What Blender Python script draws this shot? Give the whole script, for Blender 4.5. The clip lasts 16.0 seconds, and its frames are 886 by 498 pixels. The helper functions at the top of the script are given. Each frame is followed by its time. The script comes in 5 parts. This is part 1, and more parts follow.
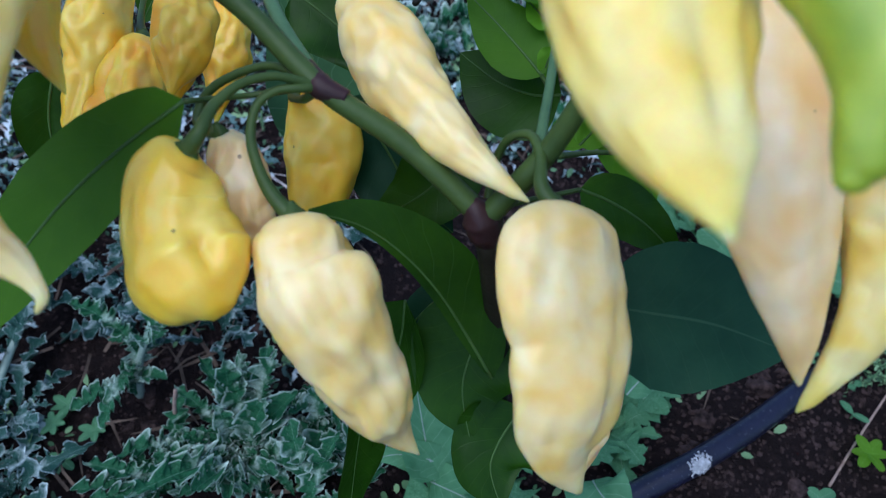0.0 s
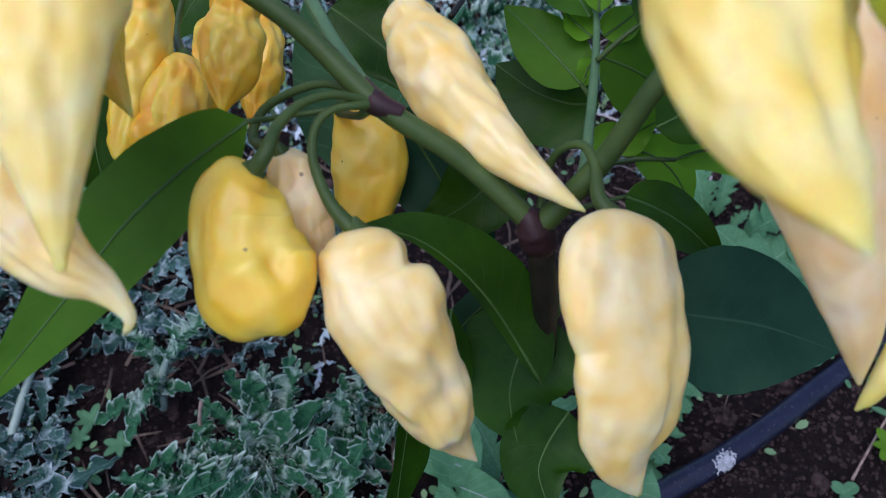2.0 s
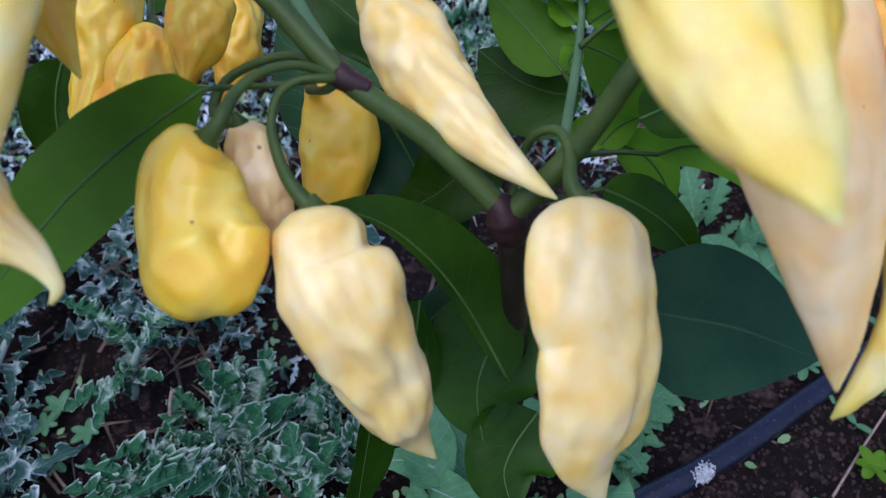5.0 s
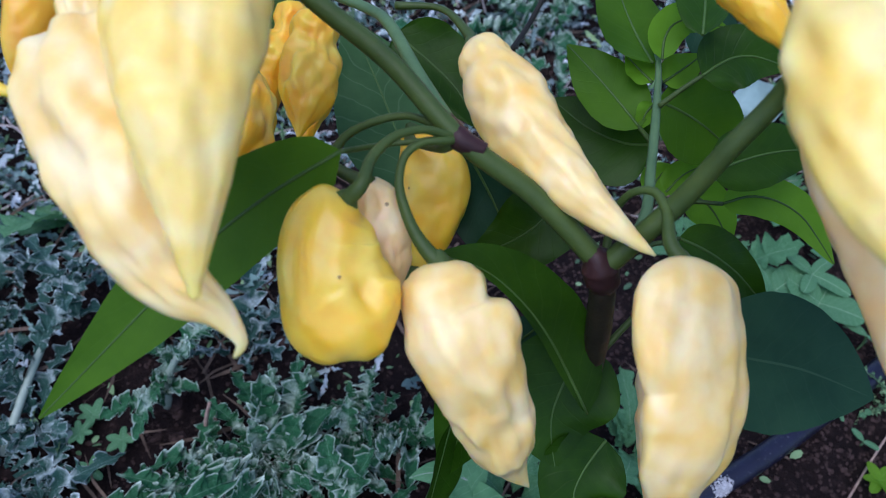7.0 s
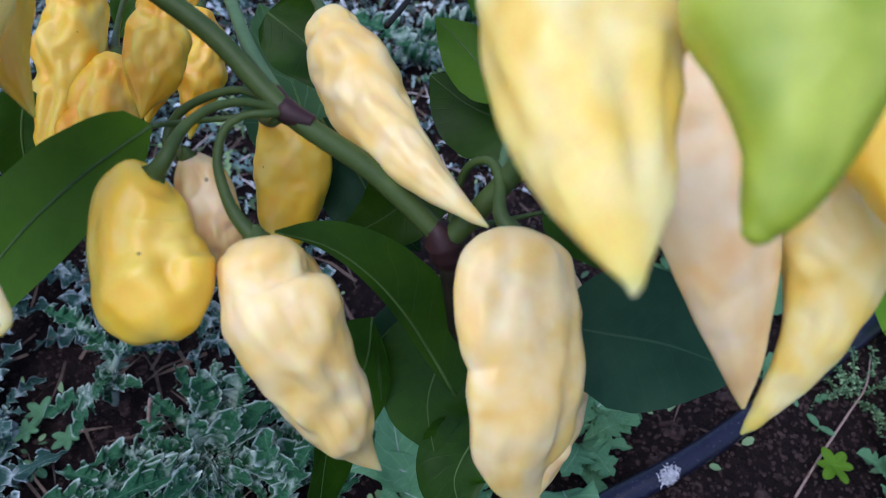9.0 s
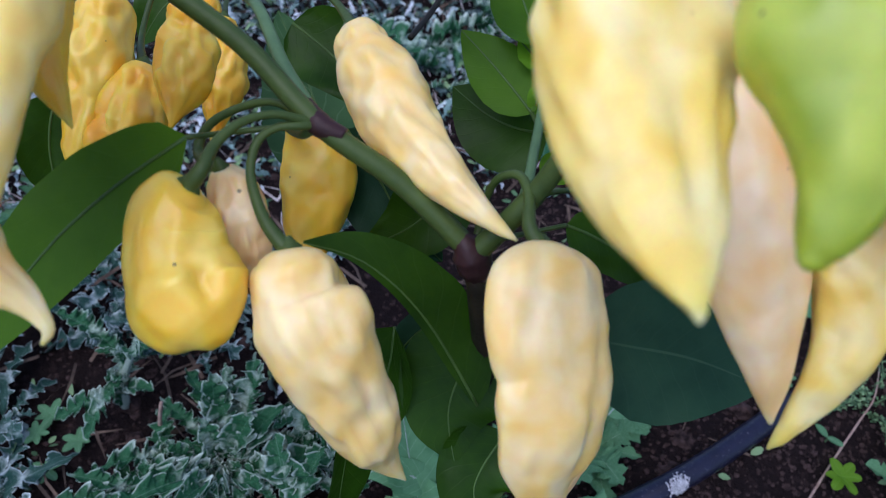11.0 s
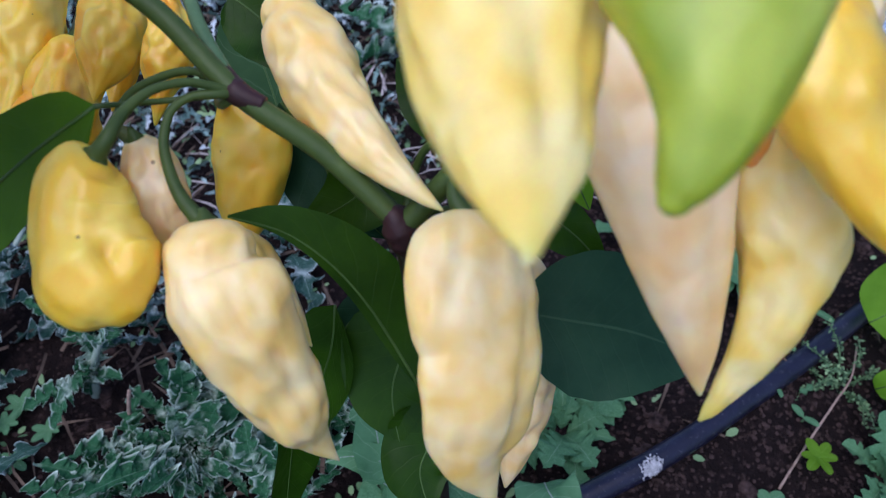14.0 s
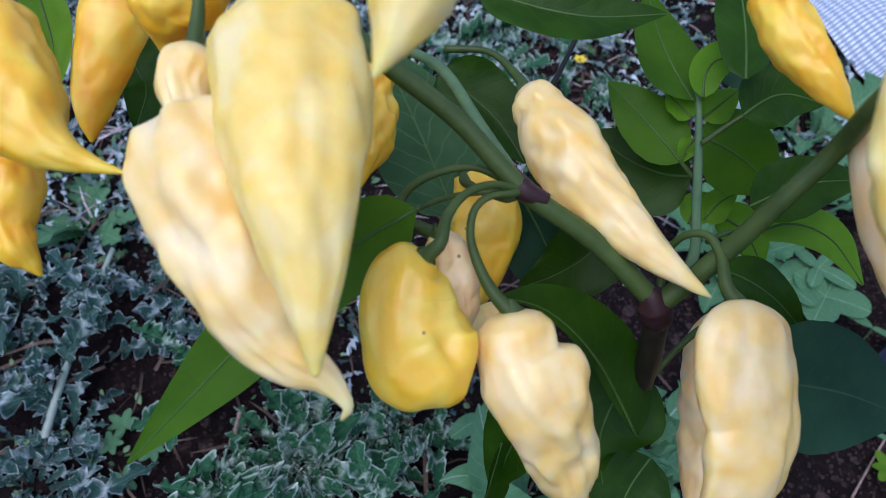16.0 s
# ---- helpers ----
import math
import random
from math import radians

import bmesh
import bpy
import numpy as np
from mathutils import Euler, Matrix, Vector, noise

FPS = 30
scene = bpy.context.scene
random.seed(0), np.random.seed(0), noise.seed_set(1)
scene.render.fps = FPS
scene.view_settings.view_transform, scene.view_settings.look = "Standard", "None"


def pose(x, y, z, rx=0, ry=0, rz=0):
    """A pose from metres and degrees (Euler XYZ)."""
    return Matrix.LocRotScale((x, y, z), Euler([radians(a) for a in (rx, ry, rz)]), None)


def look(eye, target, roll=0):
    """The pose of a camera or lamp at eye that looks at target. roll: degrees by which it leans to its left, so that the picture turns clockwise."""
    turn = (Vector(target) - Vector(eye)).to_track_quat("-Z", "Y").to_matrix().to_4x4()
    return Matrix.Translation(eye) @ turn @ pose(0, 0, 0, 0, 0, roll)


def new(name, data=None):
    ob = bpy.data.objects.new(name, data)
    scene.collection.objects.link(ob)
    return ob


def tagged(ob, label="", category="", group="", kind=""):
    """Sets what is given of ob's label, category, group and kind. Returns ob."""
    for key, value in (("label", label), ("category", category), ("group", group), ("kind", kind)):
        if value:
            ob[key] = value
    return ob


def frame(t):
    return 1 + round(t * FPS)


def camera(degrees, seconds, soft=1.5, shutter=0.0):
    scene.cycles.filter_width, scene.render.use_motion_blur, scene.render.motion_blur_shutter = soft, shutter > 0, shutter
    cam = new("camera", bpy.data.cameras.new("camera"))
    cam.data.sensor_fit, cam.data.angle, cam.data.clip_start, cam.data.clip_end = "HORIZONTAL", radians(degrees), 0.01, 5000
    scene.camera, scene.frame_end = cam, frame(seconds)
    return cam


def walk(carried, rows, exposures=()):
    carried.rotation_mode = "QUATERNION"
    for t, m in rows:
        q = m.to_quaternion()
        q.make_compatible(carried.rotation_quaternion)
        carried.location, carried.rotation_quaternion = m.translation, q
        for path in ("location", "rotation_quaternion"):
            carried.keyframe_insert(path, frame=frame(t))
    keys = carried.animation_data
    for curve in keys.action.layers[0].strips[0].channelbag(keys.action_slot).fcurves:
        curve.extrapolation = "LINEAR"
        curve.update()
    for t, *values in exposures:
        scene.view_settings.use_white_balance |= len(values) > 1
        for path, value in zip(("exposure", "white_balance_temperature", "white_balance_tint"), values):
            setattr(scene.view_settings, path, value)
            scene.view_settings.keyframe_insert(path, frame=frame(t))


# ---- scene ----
cam = camera(62.0, 16.0, soft=0.6)
PATH = [
    (0, (0.06557, 0.10497, 0.49660), (0.0124, 1.4277, -1.0041), -1.520),
    (0.5, (0.05779, 0.10319, 0.49830), (0.0200, 1.4318, -0.9980), -1.045),
    (1, (0.05336, 0.09725, 0.49560), (0.0155, 1.4340, -0.9929), -0.310),
    (1.5, (0.05958, 0.09963, 0.49524), (0.0142, 1.4362, -0.9937), -1.007),
    (2, (0.04817, 0.10385, 0.50164), (0.0074, 1.4326, -0.9942), -2.596),
    (2.5, (0.04191, 0.10500, 0.50095), (0.0176, 1.4318, -0.9969), -0.846),
    (3, (0.05096, 0.10390, 0.48970), (0.0280, 1.4415, -0.9984), 0.259),
    (3.5, (0.05692, 0.10711, 0.49386), (0.0325, 1.4494, -0.9904), 0.465),
    (4, (0.05762, 0.10911, 0.48983), (0.0258, 1.4489, -0.9969), -0.405),
    (6.5, (0.03939, 0.10299, 0.49798), (0.0468, 1.4393, -0.9901), 2.385),
    (7, (0.01965, 0.10479, 0.51302), (0.0442, 1.4390, -0.9755), 2.832),
    (7.5, (0.01824, 0.10404, 0.51681), (0.0348, 1.4315, -0.9789), 2.557),
    (8, (0.05361, 0.10286, 0.51293), (0.0528, 1.4372, -0.9786), 1.507),
    (8.5, (0.06855, 0.10861, 0.50929), (0.0576, 1.4428, -0.9830), 0.086),
    (9, (0.07217, 0.10505, 0.50430), (0.0595, 1.4384, -0.9884), 0.421),
    (9.5, (0.07030, 0.10635, 0.50932), (0.0536, 1.4450, -0.9788), 0.577),
    (10, (0.06761, 0.10544, 0.50696), (0.0504, 1.4466, -0.9793), 0.755),
    (12.5, (0.06264, 0.10633, 0.50847), (0.0508, 1.4388, -0.9850), 1.116),
    (13, (0.06882, 0.10900, 0.49617), (0.0563, 1.4349, -1.0027), 1.083),
    (13.5, (0.07181, 0.10697, 0.50077), (0.0567, 1.4257, -1.0040), 0.332),
    (14, (0.08457, 0.10641, 0.49895), (0.0742, 1.4280, -1.0046), 0.390),
    (14.5, (0.09109, 0.10394, 0.50372), (0.0896, 1.4172, -1.0063), 0.146),
    (15, (0.05212, 0.10382, 0.51817), (0.0659, 1.4221, -0.9875), 0.759),
    (15.5, (0.01215, 0.11175, 0.52364), (0.0647, 1.4063, -0.9974), 2.026),
    (16, (-0.00527, 0.11264, 0.53464), (0.0540, 1.4039, -0.9901), 2.697),
]
# ---- light ----
EXPOSURE = 0.58
SUN_ELEVATION, SUN_TURN, SUN_STRENGTH, SKY_STRENGTH = 66.0, 212.0, 1.45, 0.110

# ---- look ----
walk(cam, [(t, look(eye, target, roll)) for t, eye, target, roll in PATH],
     exposures=[(0, EXPOSURE, 5300, 11), (1.0, EXPOSURE, 5550, 16), (2.5, EXPOSURE, 5700, 23), (7.0, EXPOSURE + 0.10, 5600, 21), (10.0, EXPOSURE, 5700, 24), (16, EXPOSURE, 5700, 24)])
cam.data.dof.use_dof = True
cam.data.dof.focus_distance = 0.30
cam.data.dof.aperture_fstop = 17.0

# ---- world and sun: a bright hazy sky in open shade ----
world = bpy.data.worlds.new("sky")
scene.world = world
world.use_nodes = True
wn, wl = world.node_tree.nodes, world.node_tree.links
sky = wn.new("ShaderNodeTexSky")
sky.sky_type = "NISHITA"
sky.sun_disc = False
sky.sun_elevation, sky.sun_rotation = radians(SUN_ELEVATION), radians(SUN_TURN)
wl.new(sky.outputs[0], wn["Background"].inputs[0])
wn["Background"].inputs[1].default_value = SKY_STRENGTH
sun = new("sun", bpy.data.lights.new("sun", "SUN"))
sun.data.energy, sun.data.angle, sun.data.color = SUN_STRENGTH, radians(60), (1.0, 0.97, 0.90)
el, az = radians(SUN_ELEVATION), radians(SUN_TURN)
sun.matrix_world = look((math.sin(az) * math.cos(el) * 5, math.cos(az) * math.cos(el) * 5, math.sin(el) * 5), (0, 0, 0))

# ---- materials ----


def nodes_of(name):
    m = bpy.data.materials.new(name)
    m.use_nodes = True
    return m, m.node_tree.nodes, m.node_tree.links, m.node_tree.nodes["Principled BSDF"]


def noise_tex(n, l, scale, detail=4.0, rough=0.55, coord=None, dist=0.0):
    t = n.new("ShaderNodeTexNoise")
    t.inputs["Scale"].default_value, t.inputs["Detail"].default_value = scale, detail
    t.inputs["Roughness"].default_value, t.inputs["Distortion"].default_value = rough, dist
    if coord is not None:
        l.new(coord, t.inputs["Vector"])
    return t


def ramp(n, l, fac, stops):
    r = n.new("ShaderNodeValToRGB")
    while len(r.color_ramp.elements) < len(stops):
        r.color_ramp.elements.new(0.5)
    for e, (p, c) in zip(r.color_ramp.elements, stops):
        e.position, e.color = p, (*c, 1)
    l.new(fac, r.inputs[0])
    return r.outputs[0]


def mix(n, l, fac, a, b, mode="MIX"):
    m = n.new("ShaderNodeMix")
    m.data_type, m.blend_type = "RGBA", mode
    for sock, v in ((m.inputs[0], fac), (m.inputs[6], a), (m.inputs[7], b)):
        if isinstance(v, (int, float)):
            sock.default_value = v
        elif isinstance(v, tuple):
            sock.default_value = (*v, 1)
        else:
            l.new(v, sock)
    return m.outputs[2]


def bump(n, l, height, strength, dist, bsdf):
    b = n.new("ShaderNodeBump")
    b.inputs["Strength"].default_value, b.inputs["Distance"].default_value = strength, dist
    l.new(height, b.inputs["Height"])
    l.new(b.outputs[0], bsdf.inputs["Normal"])


def math_node(n, l, op, a, b=0.0):
    m = n.new("ShaderNodeMath")
    m.operation = op
    for sock, v in zip(m.inputs, (a, b)):
        if isinstance(v, (int, float)):
            sock.default_value = v
        else:
            l.new(v, sock)
    return m.outputs[0]


def pod_material(name, light, mid, deep, rough=0.42):
    """Waxy thin-walled fruit skin: soft blotches at two scales, a few dark specks, fine relief."""
    m, n, l, p = nodes_of(name)
    co = n.new("ShaderNodeTexCoord").outputs["Object"]
    big = noise_tex(n, l, 85, 1.5, 0.45, co, 0.4)
    c = ramp(n, l, big.outputs[0], [(0.30, light), (0.52, mid), (0.80, deep)])
    streak = noise_tex(n, l, 160, 2, 0.5, co, 0.4)
    c = mix(n, l, math_node(n, l, "MULTIPLY", math_node(n, l, "MAXIMUM", math_node(n, l, "SUBTRACT", streak.outputs[0], 0.50), 0.0), 0.9), c, deep)
    sp = n.new("ShaderNodeTexVoronoi")
    sp.inputs["Scale"].default_value = 150
    l.new(co, sp.inputs["Vector"])
    sel = n.new("ShaderNodeSeparateColor")
    l.new(sp.outputs["Color"], sel.inputs[0])
    dot = math_node(n, l, "LESS_THAN", sp.outputs["Distance"], math_node(n, l, "MULTIPLY", sel.outputs[1], 0.09))
    dot = math_node(n, l, "MULTIPLY", dot, math_node(n, l, "GREATER_THAN", sel.outputs[0], 0.86))
    c = mix(n, l, math_node(n, l, "MULTIPLY", dot, 0.7), c, (0.10, 0.055, 0.02))
    l.new(c, p.inputs["Base Color"])
    p.inputs["Roughness"].default_value = rough
    p.inputs["Subsurface Weight"].default_value = 0.85
    p.inputs["Subsurface Radius"].default_value = (1.0, 0.75, 0.30)
    p.inputs["Subsurface Scale"].default_value = 0.0045
    p.inputs["Coat Weight"].default_value = 0.35
    p.inputs["Coat Roughness"].default_value = 0.27
    rel = noise_tex(n, l, 110, 1.0, 0.4, co, 0.2)
    bump(n, l, rel.outputs[0], 0.35, 0.004, p)
    return m


POD_YELLOW = pod_material("yellow_pod_skin", (0.97, 0.70, 0.12), (0.96, 0.61, 0.04), (0.94, 0.50, 0.01))
POD_CREAM = pod_material("cream_pod_skin", (0.93, 0.77, 0.42), (0.91, 0.69, 0.27), (0.89, 0.58, 0.12))
POD_PALE = pod_material("pale_pod_skin", (0.93, 0.74, 0.44), (0.91, 0.67, 0.32), (0.87, 0.55, 0.19))
POD_GOLD = pod_material("golden_pod_skin", (0.97, 0.66, 0.07), (0.96, 0.54, 0.018), (0.93, 0.40, 0.005))
# deep orange: the colour of light glowing through between pale pods
ORANGE_SHADE = pod_material("orange_shade_skin", (0.90, 0.45, 0.03), (0.88, 0.36, 0.015), (0.80, 0.25, 0.01))
POD_LEMON = pod_material("lemon_pod_skin", (0.95, 0.79, 0.36), (0.94, 0.71, 0.19), (0.92, 0.61, 0.08))
POD_GREEN = pod_material("green_pod_skin", (0.48, 0.58, 0.06), (0.37, 0.48, 0.03), (0.24, 0.36, 0.02))


def leaf_material(name, dark, light, vein, rough=0.42, veins=9.0, trans=0.25, vein_strength=0.22, rim=None):
    """Leaf blade: side veins run from the midrib to the rim, laid out on the blade's own UV."""
    m, n, l, p = nodes_of(name)
    tc = n.new("ShaderNodeTexCoord")
    sep = n.new("ShaderNodeSeparateXYZ")
    l.new(tc.outputs["UV"], sep.inputs[0])
    wob = noise_tex(n, l, 60, 2, 0.5, n.new("ShaderNodeTexCoord").outputs["Object"])
    across = math_node(n, l, "ABSOLUTE", math_node(n, l, "SUBTRACT", sep.outputs[1], 0.5))
    line = math_node(n, l, "FRACT", math_node(n, l, "SUBTRACT", math_node(n, l, "ADD", math_node(n, l, "MULTIPLY", sep.outputs[0], veins), math_node(n, l, "MULTIPLY", wob.outputs[0], 0.9)), math_node(n, l, "MULTIPLY", math_node(n, l, "POWER", across, 0.8), 3.4)))
    line = math_node(n, l, "ABSOLUTE", math_node(n, l, "SUBTRACT", line, 0.5))
    side = math_node(n, l, "MULTIPLY", math_node(n, l, "SMOOTH_MIN", math_node(n, l, "MAXIMUM", math_node(n, l, "SUBTRACT", 1.0, math_node(n, l, "MULTIPLY", line, 16.0)), 0.0), 1.0), vein_strength)
    rib = math_node(n, l, "MULTIPLY", math_node(n, l, "LESS_THAN", across, 0.009), 0.7)
    v = math_node(n, l, "MAXIMUM", side, rib)
    obj = n.new("ShaderNodeTexCoord").outputs["Object"]
    big = noise_tex(n, l, 45, 4, 0.6, obj)
    c = ramp(n, l, big.outputs[0], [(0.3, dark), (0.72, light)])
    fine = noise_tex(n, l, 700, 3, 0.6, obj)
    crinkle = noise_tex(n, l, 9 if rim else 160, 3, 0.6, obj)
    c = mix(n, l, math_node(n, l, "MULTIPLY", fine.outputs[0], 0.25), c, dark)
    c = mix(n, l, v, c, vein)
    if rim:
        edge = math_node(n, l, "MULTIPLY", math_node(n, l, "MAXIMUM", math_node(n, l, "SUBTRACT", across, 0.43), 0.0), 11.0)
        one = n.new("ShaderNodeObjectInfo").outputs["Random"]
        c = mix(n, l, math_node(n, l, "MULTIPLY", one, 0.65), c, dark)
        patch = noise_tex(n, l, 3.2, 4, 0.65, obj, 0.6)
        dust = math_node(n, l, "MULTIPLY", math_node(n, l, "MAXIMUM", math_node(n, l, "SUBTRACT", patch.outputs[0], 0.54), 0.0), 3.4)
        frost = math_node(n, l, "MULTIPLY", math_node(n, l, "ADD", edge, dust), math_node(n, l, "ADD", fine.outputs[0], 0.3))
        c = mix(n, l, math_node(n, l, "MINIMUM", frost, 0.9), c, rim)
    l.new(c, p.inputs["Base Color"])
    p.inputs["Roughness"].default_value = rough
    p.inputs["Specular IOR Level"].default_value = 0.16
    h = math_node(n, l, "SUBTRACT", math_node(n, l, "ADD", math_node(n, l, "MULTIPLY", big.outputs[0], 2.2), math_node(n, l, "MULTIPLY", crinkle.outputs[0], 0.8)), math_node(n, l, "MULTIPLY", side, 1.6))
    bump(n, l, h, 0.3, 0.0010, p)
    out = n["Material Output"]
    tr = n.new("ShaderNodeBsdfTranslucent")
    l.new(mix(n, l, 0.5, c, (light[0] * 1.6, light[1] * 1.7, light[2])), tr.inputs[0])
    ms = n.new("ShaderNodeMixShader")
    ms.inputs[0].default_value = trans
    l.new(p.outputs[0], ms.inputs[1])
    l.new(tr.outputs[0], ms.inputs[2])
    l.new(ms.outputs[0], out.inputs[0])
    return m


LEAF_DARK = leaf_material("dark_leaf", (0.012, 0.042, 0.002), (0.034, 0.098, 0.004), (0.07, 0.14, 0.02), 0.40, 9, 0.22, 0.12)
LEAF_BLUE = leaf_material("bluish_leaf", (0.012, 0.046, 0.022), (0.024, 0.076, 0.036), (0.045, 0.11, 0.055), 0.5, 9, 0.16, 0.10)
LEAF_MID = leaf_material("mid_green_leaf", (0.042, 0.120, 0.004), (0.082, 0.200, 0.009), (0.10, 0.22, 0.025), 0.48, 8, 0.38, 0.12)
LEAF_YOUNG = leaf_material("young_leaf", (0.110, 0.260, 0.012), (0.180, 0.390, 0.028), (0.22, 0.42, 0.07), 0.48, 8, 0.45, 0.09)
LEAF_VEINED = leaf_material("veined_leaf", (0.030, 0.085, 0.026), (0.058, 0.135, 0.046), (0.14, 0.25, 0.12), 0.5, 8, 0.3, 0.4)
LEAF_PALE = leaf_material("pale_weed_leaf", (0.055, 0.160, 0.070), (0.140, 0.320, 0.160), (0.28, 0.46, 0.28), 0.55, 7, 0.2, 0.35)
LEAF_FROST = leaf_material("frosted_thistle_leaf", (0.012, 0.070, 0.028), (0.050, 0.190, 0.090), (0.26, 0.42, 0.30), 0.6, 7, 0.12, 0.25, (0.72, 0.86, 0.78))
LEAF_GREY = leaf_material("grey_thistle_leaf", (0.012, 0.050, 0.038), (0.055, 0.135, 0.115), (0.32, 0.44, 0.42), 0.6, 7, 0.1, 0.35, (0.66, 0.78, 0.80))


def stem_material(name, dark, light, purple=0.0):
    m, n, l, p = nodes_of(name)
    co = n.new("ShaderNodeTexCoord").outputs["Object"]
    a = noise_tex(n, l, 60, 4, 0.6, co)
    c = ramp(n, l, a.outputs[0], [(0.3, dark), (0.7, light)])
    b = noise_tex(n, l, 500, 3, 0.6, co)
    c = mix(n, l, math_node(n, l, "MULTIPLY", b.outputs[0], 0.3), c, dark)
    l.new(c, p.inputs["Base Color"])
    p.inputs["Roughness"].default_value = 0.5
    p.inputs["Specular IOR Level"].default_value = 0.3
    bump(n, l, b.outputs[0], 0.2, 0.001, p)
    return m


STEM = stem_material("green_stem", (0.034, 0.066, 0.014), (0.076, 0.122, 0.027))
STEM_PALE = stem_material("pale_green_stem", (0.06, 0.13, 0.06), (0.12, 0.22, 0.09))
STEM_NODE = stem_material("purple_stem_node", (0.018, 0.009, 0.009), (0.050, 0.020, 0.022))
STEM_OLD = stem_material("brown_old_stem", (0.010, 0.010, 0.007), (0.030, 0.026, 0.015))
RIB = stem_material("leaf_midrib", (0.045, 0.10, 0.018), (0.075, 0.15, 0.03))
RIB_FROST = stem_material("weed_midrib", (0.22, 0.30, 0.24), (0.36, 0.44, 0.38))


def soil_material():
    m, n, l, p = nodes_of("moist_soil")
    co = n.new("ShaderNodeTexCoord").outputs["Object"]
    a = noise_tex(n, l, 14, 6, 0.65, co)
    b = noise_tex(n, l, 260, 6, 0.7, co)
    c = ramp(n, l, a.outputs[0], [(0.3, (0.003, 0.002, 0.002)), (0.7, (0.012, 0.008, 0.008))])
    c = mix(n, l, b.outputs[0], c, (0.017, 0.011, 0.011))
    l.new(c, p.inputs["Base Color"])
    p.inputs["Roughness"].default_value = 0.95
    p.inputs["Specular IOR Level"].default_value = 0.12
    lump = noise_tex(n, l, 110, 5, 0.65, co)
    c = mix(n, l, math_node(n, l, "MULTIPLY", math_node(n, l, "MAXIMUM", math_node(n, l, "SUBTRACT", lump.outputs[0], 0.5), 0.0), 2.2), c, (0.050, 0.031, 0.028))
    l.new(c, p.inputs["Base Color"])
    bump(n, l, math_node(n, l, "ADD", lump.outputs[0], math_node(n, l, "MULTIPLY", b.outputs[0], 0.5)), 1.0, 0.008, p)
    return m


SOIL = soil_material()


def plain(name, dark, light, rough, scale=80, metal=0.0, rel=0.2):
    m, n, l, p = nodes_of(name)
    co = n.new("ShaderNodeTexCoord").outputs["Object"]
    a = noise_tex(n, l, scale, 5, 0.65, co)
    l.new(ramp(n, l, a.outputs[0], [(0.32, dark), (0.7, light)]), p.inputs["Base Color"])
    p.inputs["Roughness"].default_value, p.inputs["Metallic"].default_value = rough, metal
    p.inputs["Specular IOR Level"].default_value = 0.5 if rough < 0.8 else 0.15
    b = noise_tex(n, l, scale * 5, 3, 0.6, co)
    bump(n, l, b.outputs[0], rel, 0.001, p)
    return m


def hose_material():
    """Black pipe, scuffed and flecked with dried mud."""
    m, n, l, p = nodes_of("black_polythene_pipe")
    co = n.new("ShaderNodeTexCoord").outputs["Object"]
    a = noise_tex(n, l, 60, 5, 0.65, co)
    c = ramp(n, l, a.outputs[0], [(0.32, (0.003, 0.004, 0.014)), (0.7, (0.011, 0.012, 0.034))])
    fleck = noise_tex(n, l, 420, 4, 0.7, co)
    c = mix(n, l, math_node(n, l, "MINIMUM", math_node(n, l, "MULTIPLY", math_node(n, l, "MAXIMUM", math_node(n, l, "SUBTRACT", fleck.outputs[0], 0.60), 0.0), 6.0), 0.8), c, (0.16, 0.15, 0.17))
    l.new(c, p.inputs["Base Color"])
    p.inputs["Roughness"].default_value = 0.36
    bump(n, l, fleck.outputs[0], 0.3, 0.0008, p)
    return m


HOSE = hose_material()
LIME = plain("white_lime_crust", (0.25, 0.26, 0.28), (0.75, 0.76, 0.78), 0.85, 220, rel=0.8)
TWIG = plain("dry_pale_twig", (0.22, 0.15, 0.12), (0.42, 0.32, 0.27), 0.8, 150)
STRAW = plain("dead_stalks", (0.05, 0.035, 0.028), (0.17, 0.125, 0.095), 0.85, 60)
CLOD = plain("soil_crumbs", (0.003, 0.002, 0.002), (0.085, 0.055, 0.050), 0.95, 170, rel=0.8)



def litter_material(name, stops, rough=0.65):
    """Weed leaves in a mat: each leaf its own tone, mottled."""
    m, n, l, p = nodes_of(name)
    g = n.new("ShaderNodeNewGeometry")
    c = ramp(n, l, g.outputs["Random Per Island"], stops)
    a = noise_tex(n, l, 150, 4, 0.65, n.new("ShaderNodeTexCoord").outputs["Object"])
    c = mix(n, l, math_node(n, l, "MULTIPLY", a.outputs[0], 0.4), c, (0.04, 0.07, 0.06))
    l.new(c, p.inputs["Base Color"])
    p.inputs["Roughness"].default_value = rough
    bump(n, l, a.outputs[0], 0.4, 0.002, p)
    return m


LITTER = litter_material("grey_weed_mat", [(0.0, (0.015, 0.04, 0.032)), (0.30, (0.06, 0.13, 0.12)), (0.60, (0.20, 0.29, 0.30)), (0.92, (0.66, 0.74, 0.80))])
LITTER_PALE = litter_material("pale_weed_mat", [(0.0, (0.05, 0.13, 0.115)), (0.5, (0.20, 0.34, 0.32)), (0.9, (0.62, 0.74, 0.76))])
PALE_STRAW = plain("bleached_straw", (0.20, 0.17, 0.16), (0.58, 0.53, 0.52), 0.85, 60)
LITTER_GREEN = litter_material("green_weed_mat", [(0.0, (0.03, 0.08, 0.03)), (0.5, (0.10, 0.22, 0.08)), (0.9, (0.28, 0.44, 0.20))])


